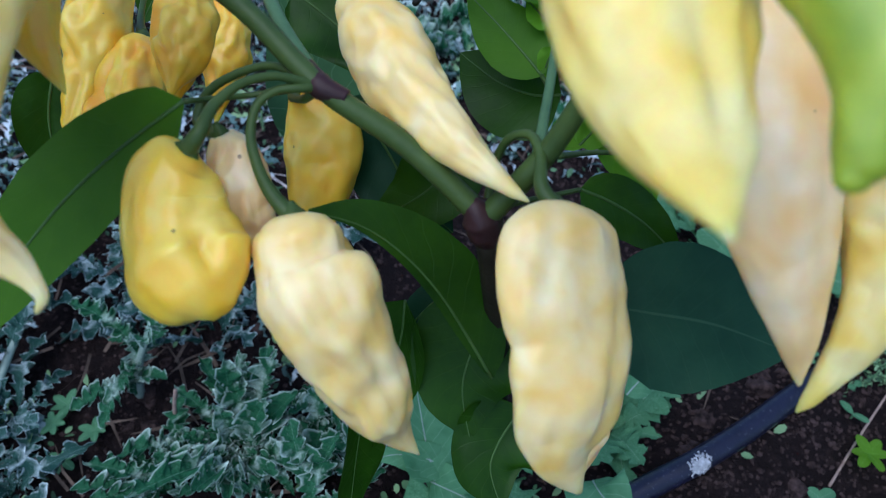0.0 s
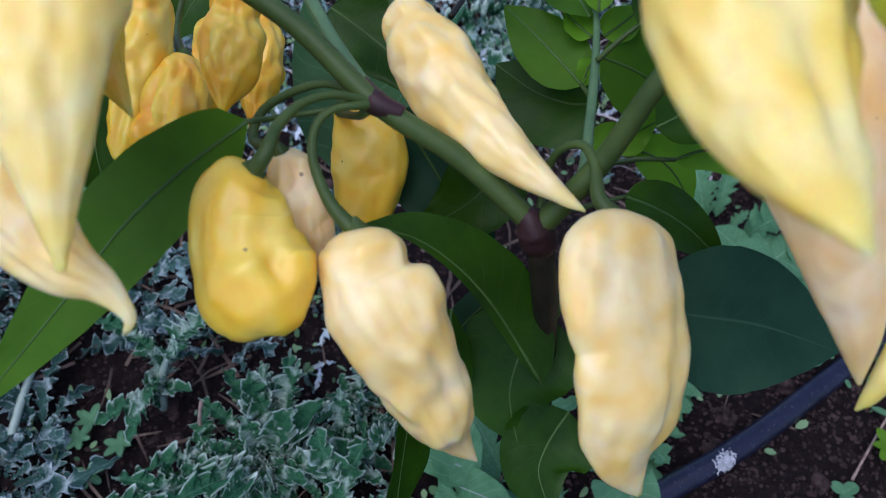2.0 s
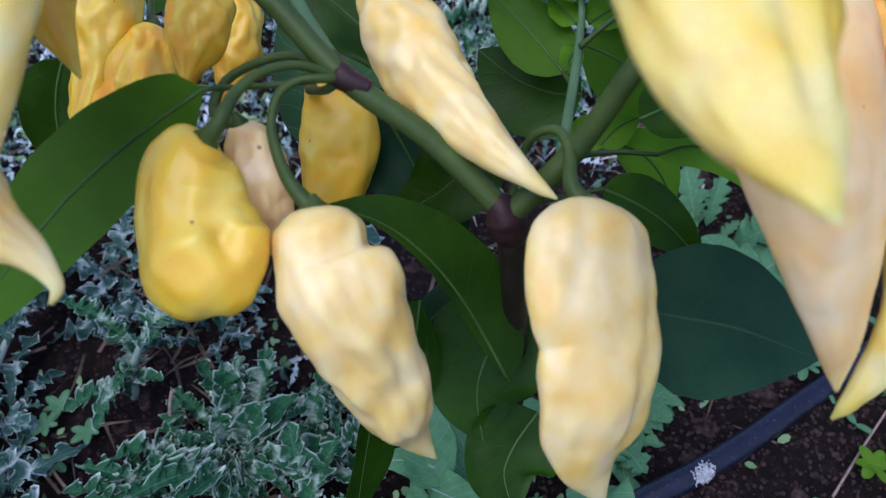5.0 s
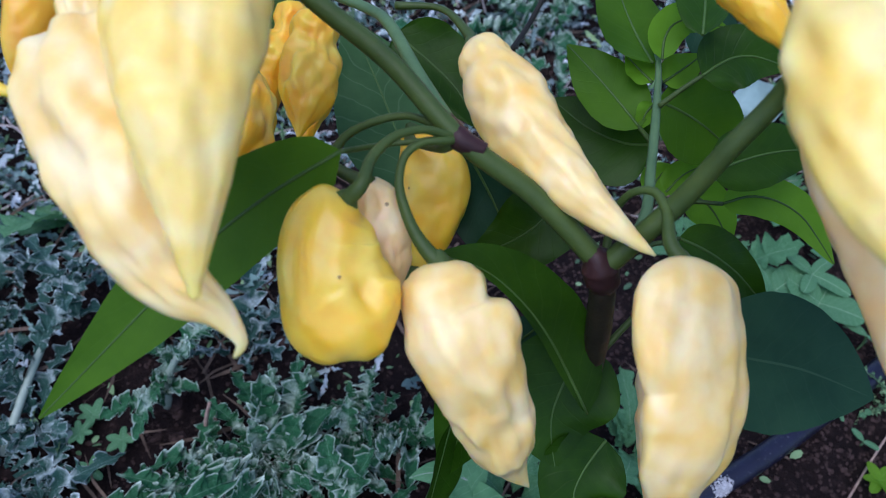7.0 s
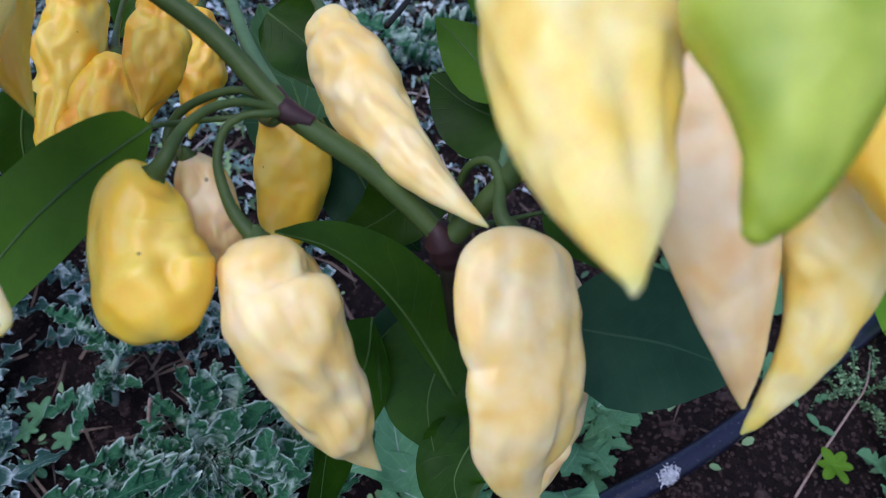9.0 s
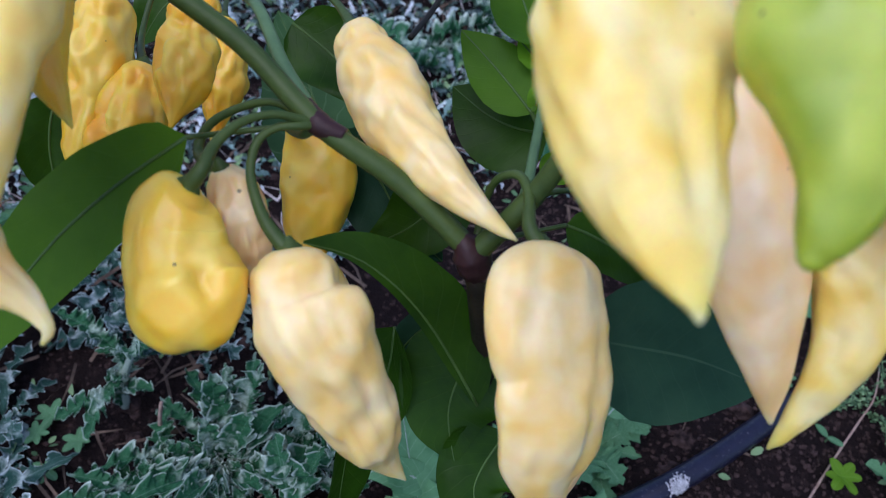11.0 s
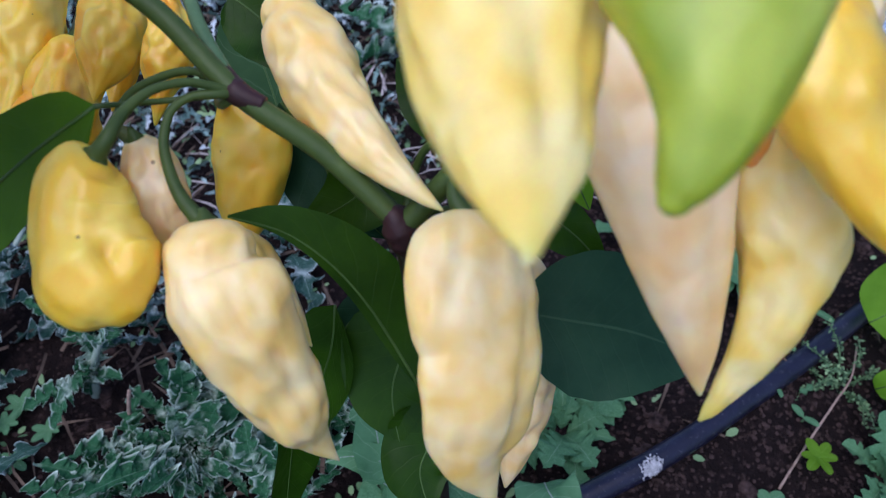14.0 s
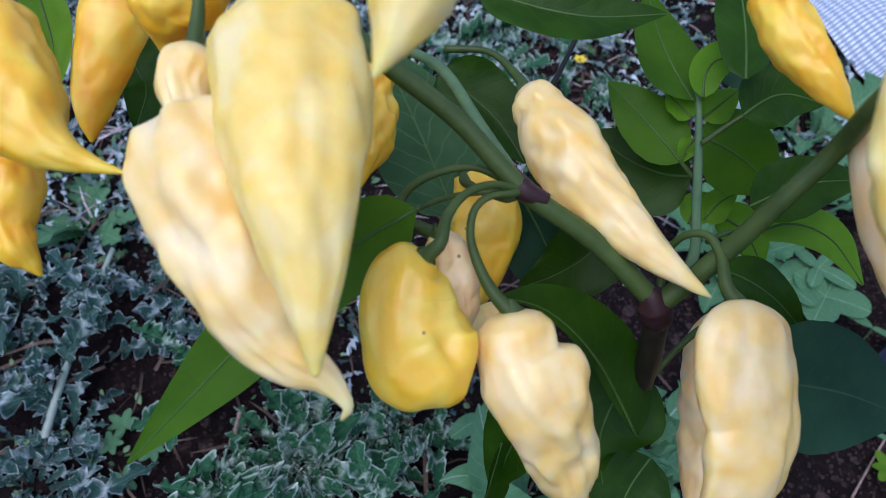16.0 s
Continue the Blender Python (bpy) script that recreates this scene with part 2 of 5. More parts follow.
def net_material():
    m, n, l, p = nodes_of("white_woven_net")
    sep = n.new("ShaderNodeSeparateXYZ")
    l.new(n.new("ShaderNodeTexCoord").outputs["UV"], sep.inputs[0])
    gaps = []
    for k, cells in ((0, 70.0), (1, 130.0)):
        f = math_node(n, l, "FRACT", math_node(n, l, "MULTIPLY", sep.outputs[k], cells))
        gaps.append(math_node(n, l, "GREATER_THAN", f, 0.55))
    hole = math_node(n, l, "MAXIMUM", math_node(n, l, "MULTIPLY", gaps[0], 0.5), math_node(n, l, "MULTIPLY", gaps[1], 0.9))
    l.new(mix(n, l, hole, (0.72, 0.78, 0.84), (0.12, 0.20, 0.32)), p.inputs["Base Color"])
    p.inputs["Roughness"].default_value = 0.6
    bump(n, l, hole, -0.5, 0.003, p)
    return m


NET = net_material()
PETAL = plain("yellow_petal", (0.75, 0.55, 0.02), (0.85, 0.68, 0.05), 0.6, 200)
STONE = plain("grey_stone", (0.16, 0.15, 0.14), (0.38, 0.37, 0.35), 0.85, 40, rel=0.6)

# ---- mesh helpers ----


def mesh_object(name, verts, faces, material, parent=None, label="", uvs=None, smooth=True):
    me = bpy.data.meshes.new(name)
    me.from_pydata([tuple(v) for v in verts], [], faces)
    me.materials.append(material)
    if uvs is not None:
        lay = me.uv_layers.new(name="blade")
        for lp in me.loops:
            lay.data[lp.index].uv = uvs[lp.vertex_index]
    if smooth:
        for poly in me.polygons:
            poly.use_smooth = True
    ob = new(name, me)
    if parent is not None:
        ob.parent = parent
    if label:
        ob["label"] = label
    return ob


def thing(name, place, label, category, group=""):
    ob = new(name)
    ob.location = place
    ob.empty_display_size = 0.02
    return tagged(ob, label, category, group)


def spline(points, count):
    """Points along a smooth curve through the given ones."""
    pts = [Vector(p) for p in points]
    ext = [pts[0] * 2 - pts[1]] + pts + [pts[-1] * 2 - pts[-2]]
    lens = [(pts[i + 1] - pts[i]).length for i in range(len(pts) - 1)]
    total = sum(lens)
    out = []
    for k in range(count):
        s = total * k / (count - 1)
        i = 0
        while i < len(lens) - 1 and s > lens[i]:
            s -= lens[i]
            i += 1
        t = min(1.0, s / max(lens[i], 1e-9))
        a, b, c, d = ext[i:i + 4]
        out.append(0.5 * (2 * b + (c - a) * t + (2 * a - 5 * b + 4 * c - d) * t * t + (3 * b - a - 3 * c + d) * t ** 3))
    return out


def frames_along(pts, hint=(0, 0, 1)):
    """Tangent and two cross directions at each point, with no twist."""
    res = []
    side = None
    for i, p in enumerate(pts):
        tan = (pts[min(i + 1, len(pts) - 1)] - pts[max(i - 1, 0)]).normalized()
        if side is None:
            side = tan.cross(Vector(hint))
            if side.length < 1e-3:
                side = tan.cross(Vector((1, 0, 0)))
        side = (side - tan * side.dot(tan)).normalized()
        res.append((tan, side, tan.cross(side)))
    return res


def keyed(keys, u):
    """A smooth value between keys, with no overshoot."""
    n = len(keys)
    slope = [(keys[i + 1][1] - keys[i][1]) / max(keys[i + 1][0] - keys[i][0], 1e-6) for i in range(n - 1)]
    tan = [slope[0]] + [0.0 if slope[i - 1] * slope[i] <= 0 else 2 * slope[i - 1] * slope[i] / (slope[i - 1] + slope[i]) for i in range(1, n - 1)] + [slope[-1]]
    for i in range(n - 1):
        a, b = keys[i][0], keys[i + 1][0]
        if u <= b:
            h = max(b - a, 1e-6)
            t = (u - a) / h
            t2, t3 = t * t, t * t * t
            return (2 * t3 - 3 * t2 + 1) * keys[i][1] + (t3 - 2 * t2 + t) * h * tan[i] + (3 * t2 - 2 * t3) * keys[i + 1][1] + (t3 - t2) * h * tan[i + 1]
    return keys[-1][1]


def tube(name, points, radii, material, parent, label="", count=24, sides=10, origin=(0, 0, 0), rough=0.0, seed=0):
    pts = spline(points, count)
    fr = frames_along(pts)
    o = Vector(origin)
    verts, faces = [], []
    for i, (p, (t, a, b)) in enumerate(zip(pts, fr)):
        u = i / (count - 1) * (len(radii) - 1)
        k = min(int(u), len(radii) - 2)
        r = radii[k] + (radii[k + 1] - radii[k]) * (u - k)
        for j in range(sides):
            th = 2 * math.pi * j / sides
            rr = r * (1 + rough * noise.noise(Vector((i * 0.6 + seed, math.cos(th) * 1.2, math.sin(th) * 1.2))))
            verts.append(p + (a * math.cos(th) + b * math.sin(th)) * rr - o)
    for i in range(count - 1):
        for j in range(sides):
            k = (j + 1) % sides
            faces.append((i * sides + j, i * sides + k, (i + 1) * sides + k, (i + 1) * sides + j))
    faces.append(tuple(range(sides))[::-1])
    faces.append(tuple(range((count - 1) * sides, count * sides)))
    return mesh_object(name, verts, faces, material, parent, label)


FAT = [(0, 0.30), (0.05, 0.72), (0.16, 0.95), (0.34, 1.0), (0.55, 0.88), (0.75, 0.60), (0.90, 0.26), (0.97, 0.10), (1.0, 0.02)]
CONE = [(0, 0.30), (0.04, 0.66), (0.12, 0.92), (0.26, 1.0), (0.45, 0.84), (0.65, 0.58), (0.82, 0.32), (0.93, 0.14), (1.0, 0.02)]
BELL = [(0, 0.35), (0.06, 0.78), (0.14, 0.86), (0.22, 0.82), (0.40, 1.0), (0.62, 0.97), (0.78, 0.66), (0.90, 0.28), (0.96, 0.13), (1.0, 0.03)]


def pepper(points, radius, skin, label, shape=FAT, seed=0, stalk=None, wrinkle=0.10, lobes=0.06, flat=1.0, calyx=True, facing=(0.0, 0.66, -0.75), folds=()):
    """One pod: lobed, wrinkled fruit along a bent axis, with its calyx cap and its bent stalk. folds: (place along, degrees round, reach along, reach round, amount)."""
    top = Vector(points[0])
    pod = thing("chili_pepper", top, label, "chili pepper", "pods on the chili plant")
    nu, nv = 84, 56
    pts = spline(points, nu)
    fr = frames_along(pts, facing)
    long = sum((b - a).length for a, b in zip(pts, pts[1:])) / radius * 0.62
    rnd = random.Random(seed)
    ph = rnd.random() * 6.28
    off = Vector((seed * 3.7, seed * 1.3, seed * 2.1))
    verts, faces = [], []
    for i in range(nu):
        u = i / (nu - 1)
        r0 = radius * keyed(shape, u)
        t, a, b = fr[i]
        fade = min(1.0, 0.25 + u * 7) * min(1.0, (1 - u) * 4)
        for j in range(nv):
            th = 2 * math.pi * j / nv
            d = Vector((math.cos(th), math.sin(th), 0))
            q = Vector((d.x * 0.95, d.y * 0.95, u * long)) + off
            swell = abs(noise.noise(q * 1.35)) * 2.4 - 0.75
            dimple = noise.noise(q * 2.3 + Vector((4, 1, 7)))
            crease = abs(noise.noise(Vector((q.x * 2.6, q.y * 2.6, q.z * 1.1)))) * 2.0 - 0.6
            fine = noise.noise(q * 4.2)
            lob = math.cos(3 * th + ph + 1.6 * u) * lobes + math.cos(2 * th - ph) * lobes * 0.5
            k = 1.03 + fade * (0.45 + 0.55 * abs(d.y)) * (lob + wrinkle * (1.1 * swell + 1.7 * dimple + 0.15 * crease + 0.6 * fine))
            for fu, fa, su, sa, amount in folds:
                turn = (math.degrees(th) - fa + 180) % 360 - 180
                k += amount * math.exp(-((u - fu) / su) ** 2 - (turn / sa) ** 2)
            verts.append(pts[i] + (a * d.x + b * d.y * flat) * r0 * k - top)
    for i in range(nu - 1):
        for j in range(nv):
            k = (j + 1) % nv
            faces.append((i * nv + j, i * nv + k, (i + 1) * nv + k, (i + 1) * nv + j))
    faces.append(tuple(range(nv))[::-1])
    faces.append(tuple(range((nu - 1) * nv, nu * nv)))
    mesh_object("fruit", verts, faces, skin, pod)
    t, a, b = fr[0]
    if calyx:
        cv, cf = [], []
        ns = 20
        rc = min(0.0036, radius * 0.3)
        prof = [(0.0030, 0.25), (0.0022, 0.42), (0.0008, 0.72), (-0.0012, 1.0), (-0.0030, 1.12)]
        for h, s in prof:
            for j in range(ns):
                th = 2 * math.pi * j / ns
                tooth = 0.0012 * math.cos(5 * th) if s > 0.9 else 0
                cv.append((a * math.cos(th) + b * math.sin(th) * flat) * rc * s - t * (h + tooth + 0.0006))
        for i in range(len(prof) - 1):
            for j in range(ns):
                k = (j + 1) % ns
                cf.append((i * ns + j, i * ns + k, (i + 1) * ns + k, (i + 1) * ns + j))
        cf.append(tuple(range(ns)))
        mesh_object("calyx", cv, cf, STEM, pod, "green calyx cap")
    if stalk:
        tube("stalk", [top + t * 0.001] + [Vector(p) for p in stalk], [0.0025, 0.0017, 0.0013, 0.0012, 0.0015], STEM, pod, "bent green stalk", origin=top)
    return pod


def blade(name, spine_pts, width, normal, material, parent, origin, label="", fold=0.25, wave=0.12, seed=0, belly=0.42, skew=(1.0, 1.0), rib=True, ribmat=None, sag=0.0):
    """A pointed oval leaf along a bent midrib: folded, rippled, with a raised midrib as its own part."""
    nu, nv = 26, 12
    pts = spline(spine_pts, nu)
    o = Vector(origin)
    nrm = Vector(normal).normalized()
    verts, faces, uvs = [], [], []
    p1 = belly / (1 - belly)
    peak = max((k / 40) ** (p1 * 0.72) * (1 - k / 40) ** 0.98 for k in range(1, 40))
    for i in range(nu):
        u = i / (nu - 1)
        t = (pts[min(i + 1, nu - 1)] - pts[max(i - 1, 0)]).normalized()
        side = t.cross(nrm).normalized()
        up = side.cross(t)
        w = width * 0.5 * max(u, 1e-4) ** (p1 * 0.72) * (1 - u) ** 0.98 / peak + 0.0004
        for j in range(nv + 1):
            s = j / nv * 2 - 1
            rip = wave * w * abs(s) ** 1.5 * (math.sin(u * 11 + seed + (2 if s > 0 else 0)) * 0.8 + noise.noise(Vector((u * 4 + seed, s * 2, 0.3))) * 1.3)
            lift = fold * w * abs(s) - sag * w * s * s + rip
            edge = 1 + 0.03 * noise.noise(Vector((u * 14 + seed, 7.0 if s > 0 else 1.0, 0)))
            edge *= skew[1] if s > 0 else skew[0]
            verts.append(pts[i] + side * (s * w * edge) + up * lift - o)
            uvs.append((u, j / nv))
    for i in range(nu - 1):
        for j in range(nv):
            a = i * (nv + 1) + j
            faces.append((a, a + 1, a + nv + 2, a + nv + 1))
    ob = mesh_object(name, verts, faces, material, parent, label, uvs)
    if rib:
        tube("midrib", [p for p in pts[::5]] + [pts[-1]], [0.0006, 0.0004, 0.0002], ribmat or RIB, ob, origin=o, count=18, sides=6)
    return ob


# ---- ground ----
def ground_height(x, y):
    d = math.hypot(x - 0.1, y - 0.5)
    f = 1 / (1 + (d / 3) ** 2)
    h = 0.012 * noise.noise(Vector((x * 5, y * 5, 0.2))) + 0.007 * noise.noise(Vector((x * 17, y * 17, 1.2))) + 0.0035 * noise.noise(Vector((x * 60, y * 60, 2.2)))
    a, b = Vector((0.176, 0.304, 0.028)).xy, Vector((0.419, 0.456, 0.029)).xy
    d = (b - a).normalized()
    off = abs((x - a.x) * d.y - (y - a.y) * d.x)
    return h * f - 0.002 + 0.022 * math.exp(-(off / 0.045) ** 2) * f


def axis_steps(c, near, step, far):
    vals = [c]
    s = step
    while vals[-1] < c + far:
        if vals[-1] - c > near:
            s *= 1.35
        vals.append(vals[-1] + s)
    return [2 * c - v for v in vals[:0:-1]] + vals


gx, gy = axis_steps(0.05, 0.75, 0.007, 80), axis_steps(0.62, 0.62, 0.007, 80)
gv = [(x, y, ground_height(x, y)) for y in gy for x in gx]
gf = []
for r in range(len(gy) - 1):
    for c in range(len(gx) - 1):
        a = r * len(gx) + c
        gf.append((a, a + 1, a + len(gx) + 1, a + len(gx)))
ground = mesh_object("ground", gv, gf, SOIL)
tagged(ground, "dark moist crumbly garden soil", "ground", kind="structure")

# ---- the chili plant: stem, branches, leaves ----
ROOT = (0.085, 0.262, 0.0)
FORK = (0.0720, 0.2530, 0.3420)
NODE = (0.0260, 0.2730, 0.3740)
plant = thing("chili_plant", ROOT, "chili plant with dark green leaves and forked green stem", "plant")


def on_plant(name, pts, radii, mat, label="", **kw):
    return tube(name, pts, radii, mat, plant, label, origin=ROOT, **kw)


on_plant("main_stem", [ROOT, (0.084, 0.258, 0.12), (0.080, 0.250, 0.24), (0.076, 0.251, 0.31), FORK], [0.0050, 0.0042, 0.0038, 0.0038, 0.0046], STEM_OLD, "brown-green woody main stem", rough=0.15)
on_plant("stem_node", [(0.0735, 0.2525, 0.330), (0.0725, 0.2528, 0.337), (0.0700, 0.2540, 0.3435), (0.0670, 0.2555, 0.3465)], [0.0030, 0.0056, 0.0058, 0.0028], STEM_NODE, "dark purple stem fork", rough=0.1, sides=16)
on_plant("branch", [FORK, (0.0499, 0.2643, 0.3597), NODE, (0.0050, 0.2869, 0.3899), (-0.0183, 0.2955, 0.4053), (-0.0425, 0.3048, 0.4254)], [0.0036, 0.0033, 0.0031, 0.0030, 0.0028], STEM, count=40)
on_plant("branch_node", [(0.0335, 0.2705, 0.3717), NODE, (0.0211, 0.2796, 0.3770)], [0.0023, 0.0031, 0.0038, 0.0031, 0.0023], STEM_NODE, "purple node on the branch", sides=16, count=30)
on_plant("branch", [FORK, (0.0887, 0.2582, 0.3629), (0.0986, 0.2598, 0.3846), (0.1078, 0.2620, 0.4029), (0.1046, 0.2524, 0.4278), (0.1185, 0.2592, 0.4407)], [0.0036, 0.0032, 0.0029, 0.0027, 0.0025], STEM, count=36)
on_plant("branch", [NODE, (0.0139, 0.2910, 0.3816), (0.0030, 0.3153, 0.3845), (-0.0056, 0.3301, 0.3815), (-0.0250, 0.3459, 0.3792)], [0.0024, 0.0021, 0.0019, 0.0017], STEM_PALE, "pale green side branch", count=30)
on_plant("young_shoot", [FORK, (0.0858, 0.2690, 0.3457), (0.0914, 0.2917, 0.3499), (0.0958, 0.3157, 0.3565), (0.0975, 0.3297, 0.3623), (0.0972, 0.3360, 0.3652)], [0.0022, 0.0018, 0.0016, 0.0010], STEM_PALE, "pale green young shoot")
on_plant("dark_twig", [(0.0473, 0.3569, 0.3500), (0.0548, 0.3734, 0.3515), (0.0608, 0.3858, 0.3560), (0.0671, 0.3976, 0.3600)], [0.0012, 0.0011, 0.0010], STEM_OLD, "thin dark twig")


def leaf(pts, width, normal, mat, label="", petiole=None, **kw):
    ob = blade("leaf", pts, width, normal, mat, plant, ROOT, label, **kw)
    if petiole:
        tube("petiole", [petiole, pts[0]] if len(petiole) == 3 and isinstance(petiole[0], float) else list(petiole) + [pts[0]], [0.0011, 0.0009, 0.0008], STEM, ob, origin=ROOT, count=14, sides=7)
    return ob


# large leaf under the far pods; its lighter green paints in light falling there
leaf([(-0.0070, 0.2587, 0.3797), (-0.0234, 0.2551, 0.3693), (-0.0419, 0.2490, 0.3567), (-0.0653, 0.2343, 0.3364), (-0.0973, 0.2126, 0.3097)], 0.0273, (0.30, -0.45, 0.84), LEAF_MID, "large glossy dark green leaf", petiole=[NODE, (0.0055, 0.2739, 0.3702)], fold=0.12, wave=0.07, seed=1, belly=0.40)
# leaf that droops beside the fork
leaf([(0.0754, 0.2354, 0.2833), (0.0666, 0.2430, 0.2984), (0.0573, 0.2498, 0.3128), (0.0458, 0.2550, 0.3257), (0.0334, 0.2569, 0.3358), (0.0202, 0.2552, 0.3426)], 0.0195, (0.25, -0.66, 0.7), LEAF_DARK, "drooping dark green leaf", fold=0.05, wave=0.05, seed=2, belly=0.46, skew=(0.30, 1.6))
leaf([(0.0777, 0.2597, 0.2917), (0.0699, 0.2513, 0.2798), (0.0656, 0.2413, 0.2663), (0.0685, 0.2297, 0.2513)], 0.0423, (-0.1, -0.7, 0.7), LEAF_DARK, fold=0.10, wave=0.06, seed=3)
leaf([(0.0633, 0.2713, 0.2890), (0.0554, 0.2676, 0.2830), (0.0484, 0.2636, 0.2769), (0.0418, 0.2562, 0.2676)], 0.0142, (-0.2, -0.6, 0.75), LEAF_BLUE, fold=0.1, seed=7)
leaf([(0.0874, 0.2384, 0.2588), (0.0796, 0.2300, 0.2513), (0.0758, 0.2217, 0.2439), (0.0801, 0.2114, 0.2345)], 0.0331, (0.1, -0.6, 0.8), LEAF_DARK, fold=0.12, seed=10)
# broad leaf behind the middle pod
leaf([(0.1058, 0.2422, 0.3159), (0.1227, 0.2416, 0.3123), (0.1441, 0.2402, 0.3080), (0.1688, 0.2351, 0.3003)], 0.0462, (-0.05, -0.6, 0.8), LEAF_BLUE, "broad bluish-green leaf", rib=False, fold=0.05, wave=0.04, seed=4, belly=0.50)
leaf([(0.1034, 0.2774, 0.3302), (0.1151, 0.2764, 0.3247), (0.1272, 0.2732, 0.3170), (0.1390, 0.2669, 0.3067)], 0.0184, (-0.2, -0.6, 0.75), LEAF_DARK, petiole=[(0.0788, 0.2643, 0.3363)], fold=0.12, seed=5)
leaf([(0.0455, 0.2625, 0.2905), (0.0427, 0.2558, 0.2714), (0.0346, 0.2506, 0.2470), (0.0271, 0.2406, 0.2184)], 0.030, (-0.5, -0.7, 0.4), LEAF_DARK, seed=8, fold=0.4)
leaf([(0.0290, 0.2481, 0.2514), (0.0247, 0.2378, 0.2292), (0.0213, 0.2300, 0.2092), (0.0179, 0.2177, 0.1853)], 0.024, (0.8, -0.5, 0.3), LEAF_DARK, seed=9)
# leaves behind the branch
leaf([(0.0123, 0.3682, 0.2588), (-0.0008, 0.4016, 0.2683), (-0.0148, 0.4356, 0.2785), (-0.0330, 0.4736, 0.2921)], 0.058, (0.1, -0.45, 0.9), LEAF_VEINED, "large leaf with pale veins, seen from below", fold=0.1, seed=11)
leaf([(0.0277, 0.3083, 0.3437), (0.0379, 0.3024, 0.3278), (0.0472, 0.2936, 0.3134), (0.0619, 0.2894, 0.2964)], 0.0352, (-0.2, -0.75, 0.6), LEAF_BLUE, seed=12, fold=0.15)
leaf([(0.0015, 0.3610, 0.3529), (0.0153, 0.3530, 0.3460), (0.0267, 0.3433, 0.3401), (0.0359, 0.3296, 0.3320)], 0.030, (0.1, -0.7, 0.7), LEAF_DARK, seed=13)
leaf([(0.0674, 0.2971, 0.3343), (0.0583, 0.2900, 0.3238), (0.0469, 0.2871, 0.3143), (0.0328, 0.2863, 0.3066)], 0.0272, (0.0, -0.6, 0.8), LEAF_DARK, seed=14)
# leaves of the young shoot
leaf([(0.0953, 0.3314, 0.3638), (0.0916, 0.3463, 0.3654), (0.0876, 0.3644, 0.3698), (0.0850, 0.3856, 0.3770)], 0.0257, (0.15, -0.65, 0.72), LEAF_MID, fold=0.10, wave=0.05, seed=15)
leaf([(0.0926, 0.3171, 0.3457), (0.0865, 0.3259, 0.3490), (0.0780, 0.3363, 0.3537), (0.0670, 0.3479, 0.3594)], 0.0236, (0.10, -0.65, 0.72), LEAF_MID, petiole=[(0.0946, 0.3070, 0.3475)], fold=0.08, wave=0.05, seed=16, belly=0.46)
leaf([(0.1003, 0.3203, 0.3353), (0.0910, 0.3254, 0.3316), (0.0785, 0.3341, 0.3312), (0.0645, 0.3474, 0.3348)], 0.0365, (0.00, -0.65, 0.72), LEAF_DARK, fold=0.08, wave=0.05, seed=18)
leaf([(0.0975, 0.3290, 0.3670), (0.0994, 0.3377, 0.3721), (0.1068, 0.3433, 0.3745), (0.1226, 0.3429, 0.3717)], 0.0126, (-0.20, -0.65, 0.72), LEAF_YOUNG, "curled bright green young leaf", fold=0.35, seed=19)
leaf([(0.1082, 0.3164, 0.3693), (0.1181, 0.3226, 0.3723), (0.1280, 0.3251, 0.3719), (0.1403, 0.3241, 0.3685)], 0.0219, (-0.10, -0.65, 0.72), LEAF_DARK, petiole=[(0.0957, 0.3133, 0.3584), (0.1023, 0.3146, 0.3650)], fold=0.1, seed=20)
leaf([(0.1007, 0.3297, 0.3570), (0.1075, 0.3350, 0.3585), (0.1162, 0.3417, 0.3611)], 0.0125, (-0.10, -0.65, 0.72), LEAF_YOUNG, fold=0.15, seed=22)
leaf([(0.0965, 0.3296, 0.3569), (0.0929, 0.3347, 0.3580), (0.0879, 0.3411, 0.3603)], 0.0115, (0.20, -0.65, 0.72), LEAF_YOUNG, fold=0.2, seed=23)
leaf([(0.0970, 0.3221, 0.3529), (0.0945, 0.3209, 0.3491), (0.0931, 0.3182, 0.3441)], 0.0079, (0.20, -0.65, 0.72), LEAF_YOUNG, fold=0.2, seed=25)
leaf([(0.0994, 0.3262, 0.3512), (0.1115, 0.3263, 0.3456), (0.1240, 0.3241, 0.3380), (0.1376, 0.3187, 0.3276)], 0.0316, (-0.15, -0.65, 0.72), LEAF_MID, fold=0.08, wave=0.05, seed=21, belly=0.46)
leaf([(0.1160, 0.2993, 0.3409), (0.1297, 0.3050, 0.3434), (0.1447, 0.3090, 0.3444), (0.1621, 0.3109, 0.3436)], 0.0227, (-0.10, -0.65, 0.72), LEAF_DARK, fold=0.1, seed=27)
leaf([(0.1259, 0.3015, 0.3242), (0.1407, 0.3057, 0.3246), (0.1576, 0.3027, 0.3185), (0.1722, 0.2910, 0.3047)], 0.0155, (-0.20, -0.65, 0.72), LEAF_YOUNG, "bright green young leaf", petiole=[(0.0957, 0.2815, 0.3409), (0.1121, 0.2974, 0.3285)], fold=0.22, seed=26)
leaf([(0.1015, 0.3098, 0.3193), (0.1047, 0.3163, 0.3217), (0.1110, 0.3225, 0.3240)], 0.0132, (0.10, -0.65, 0.72), LEAF_YOUNG, fold=0.15, seed=24)
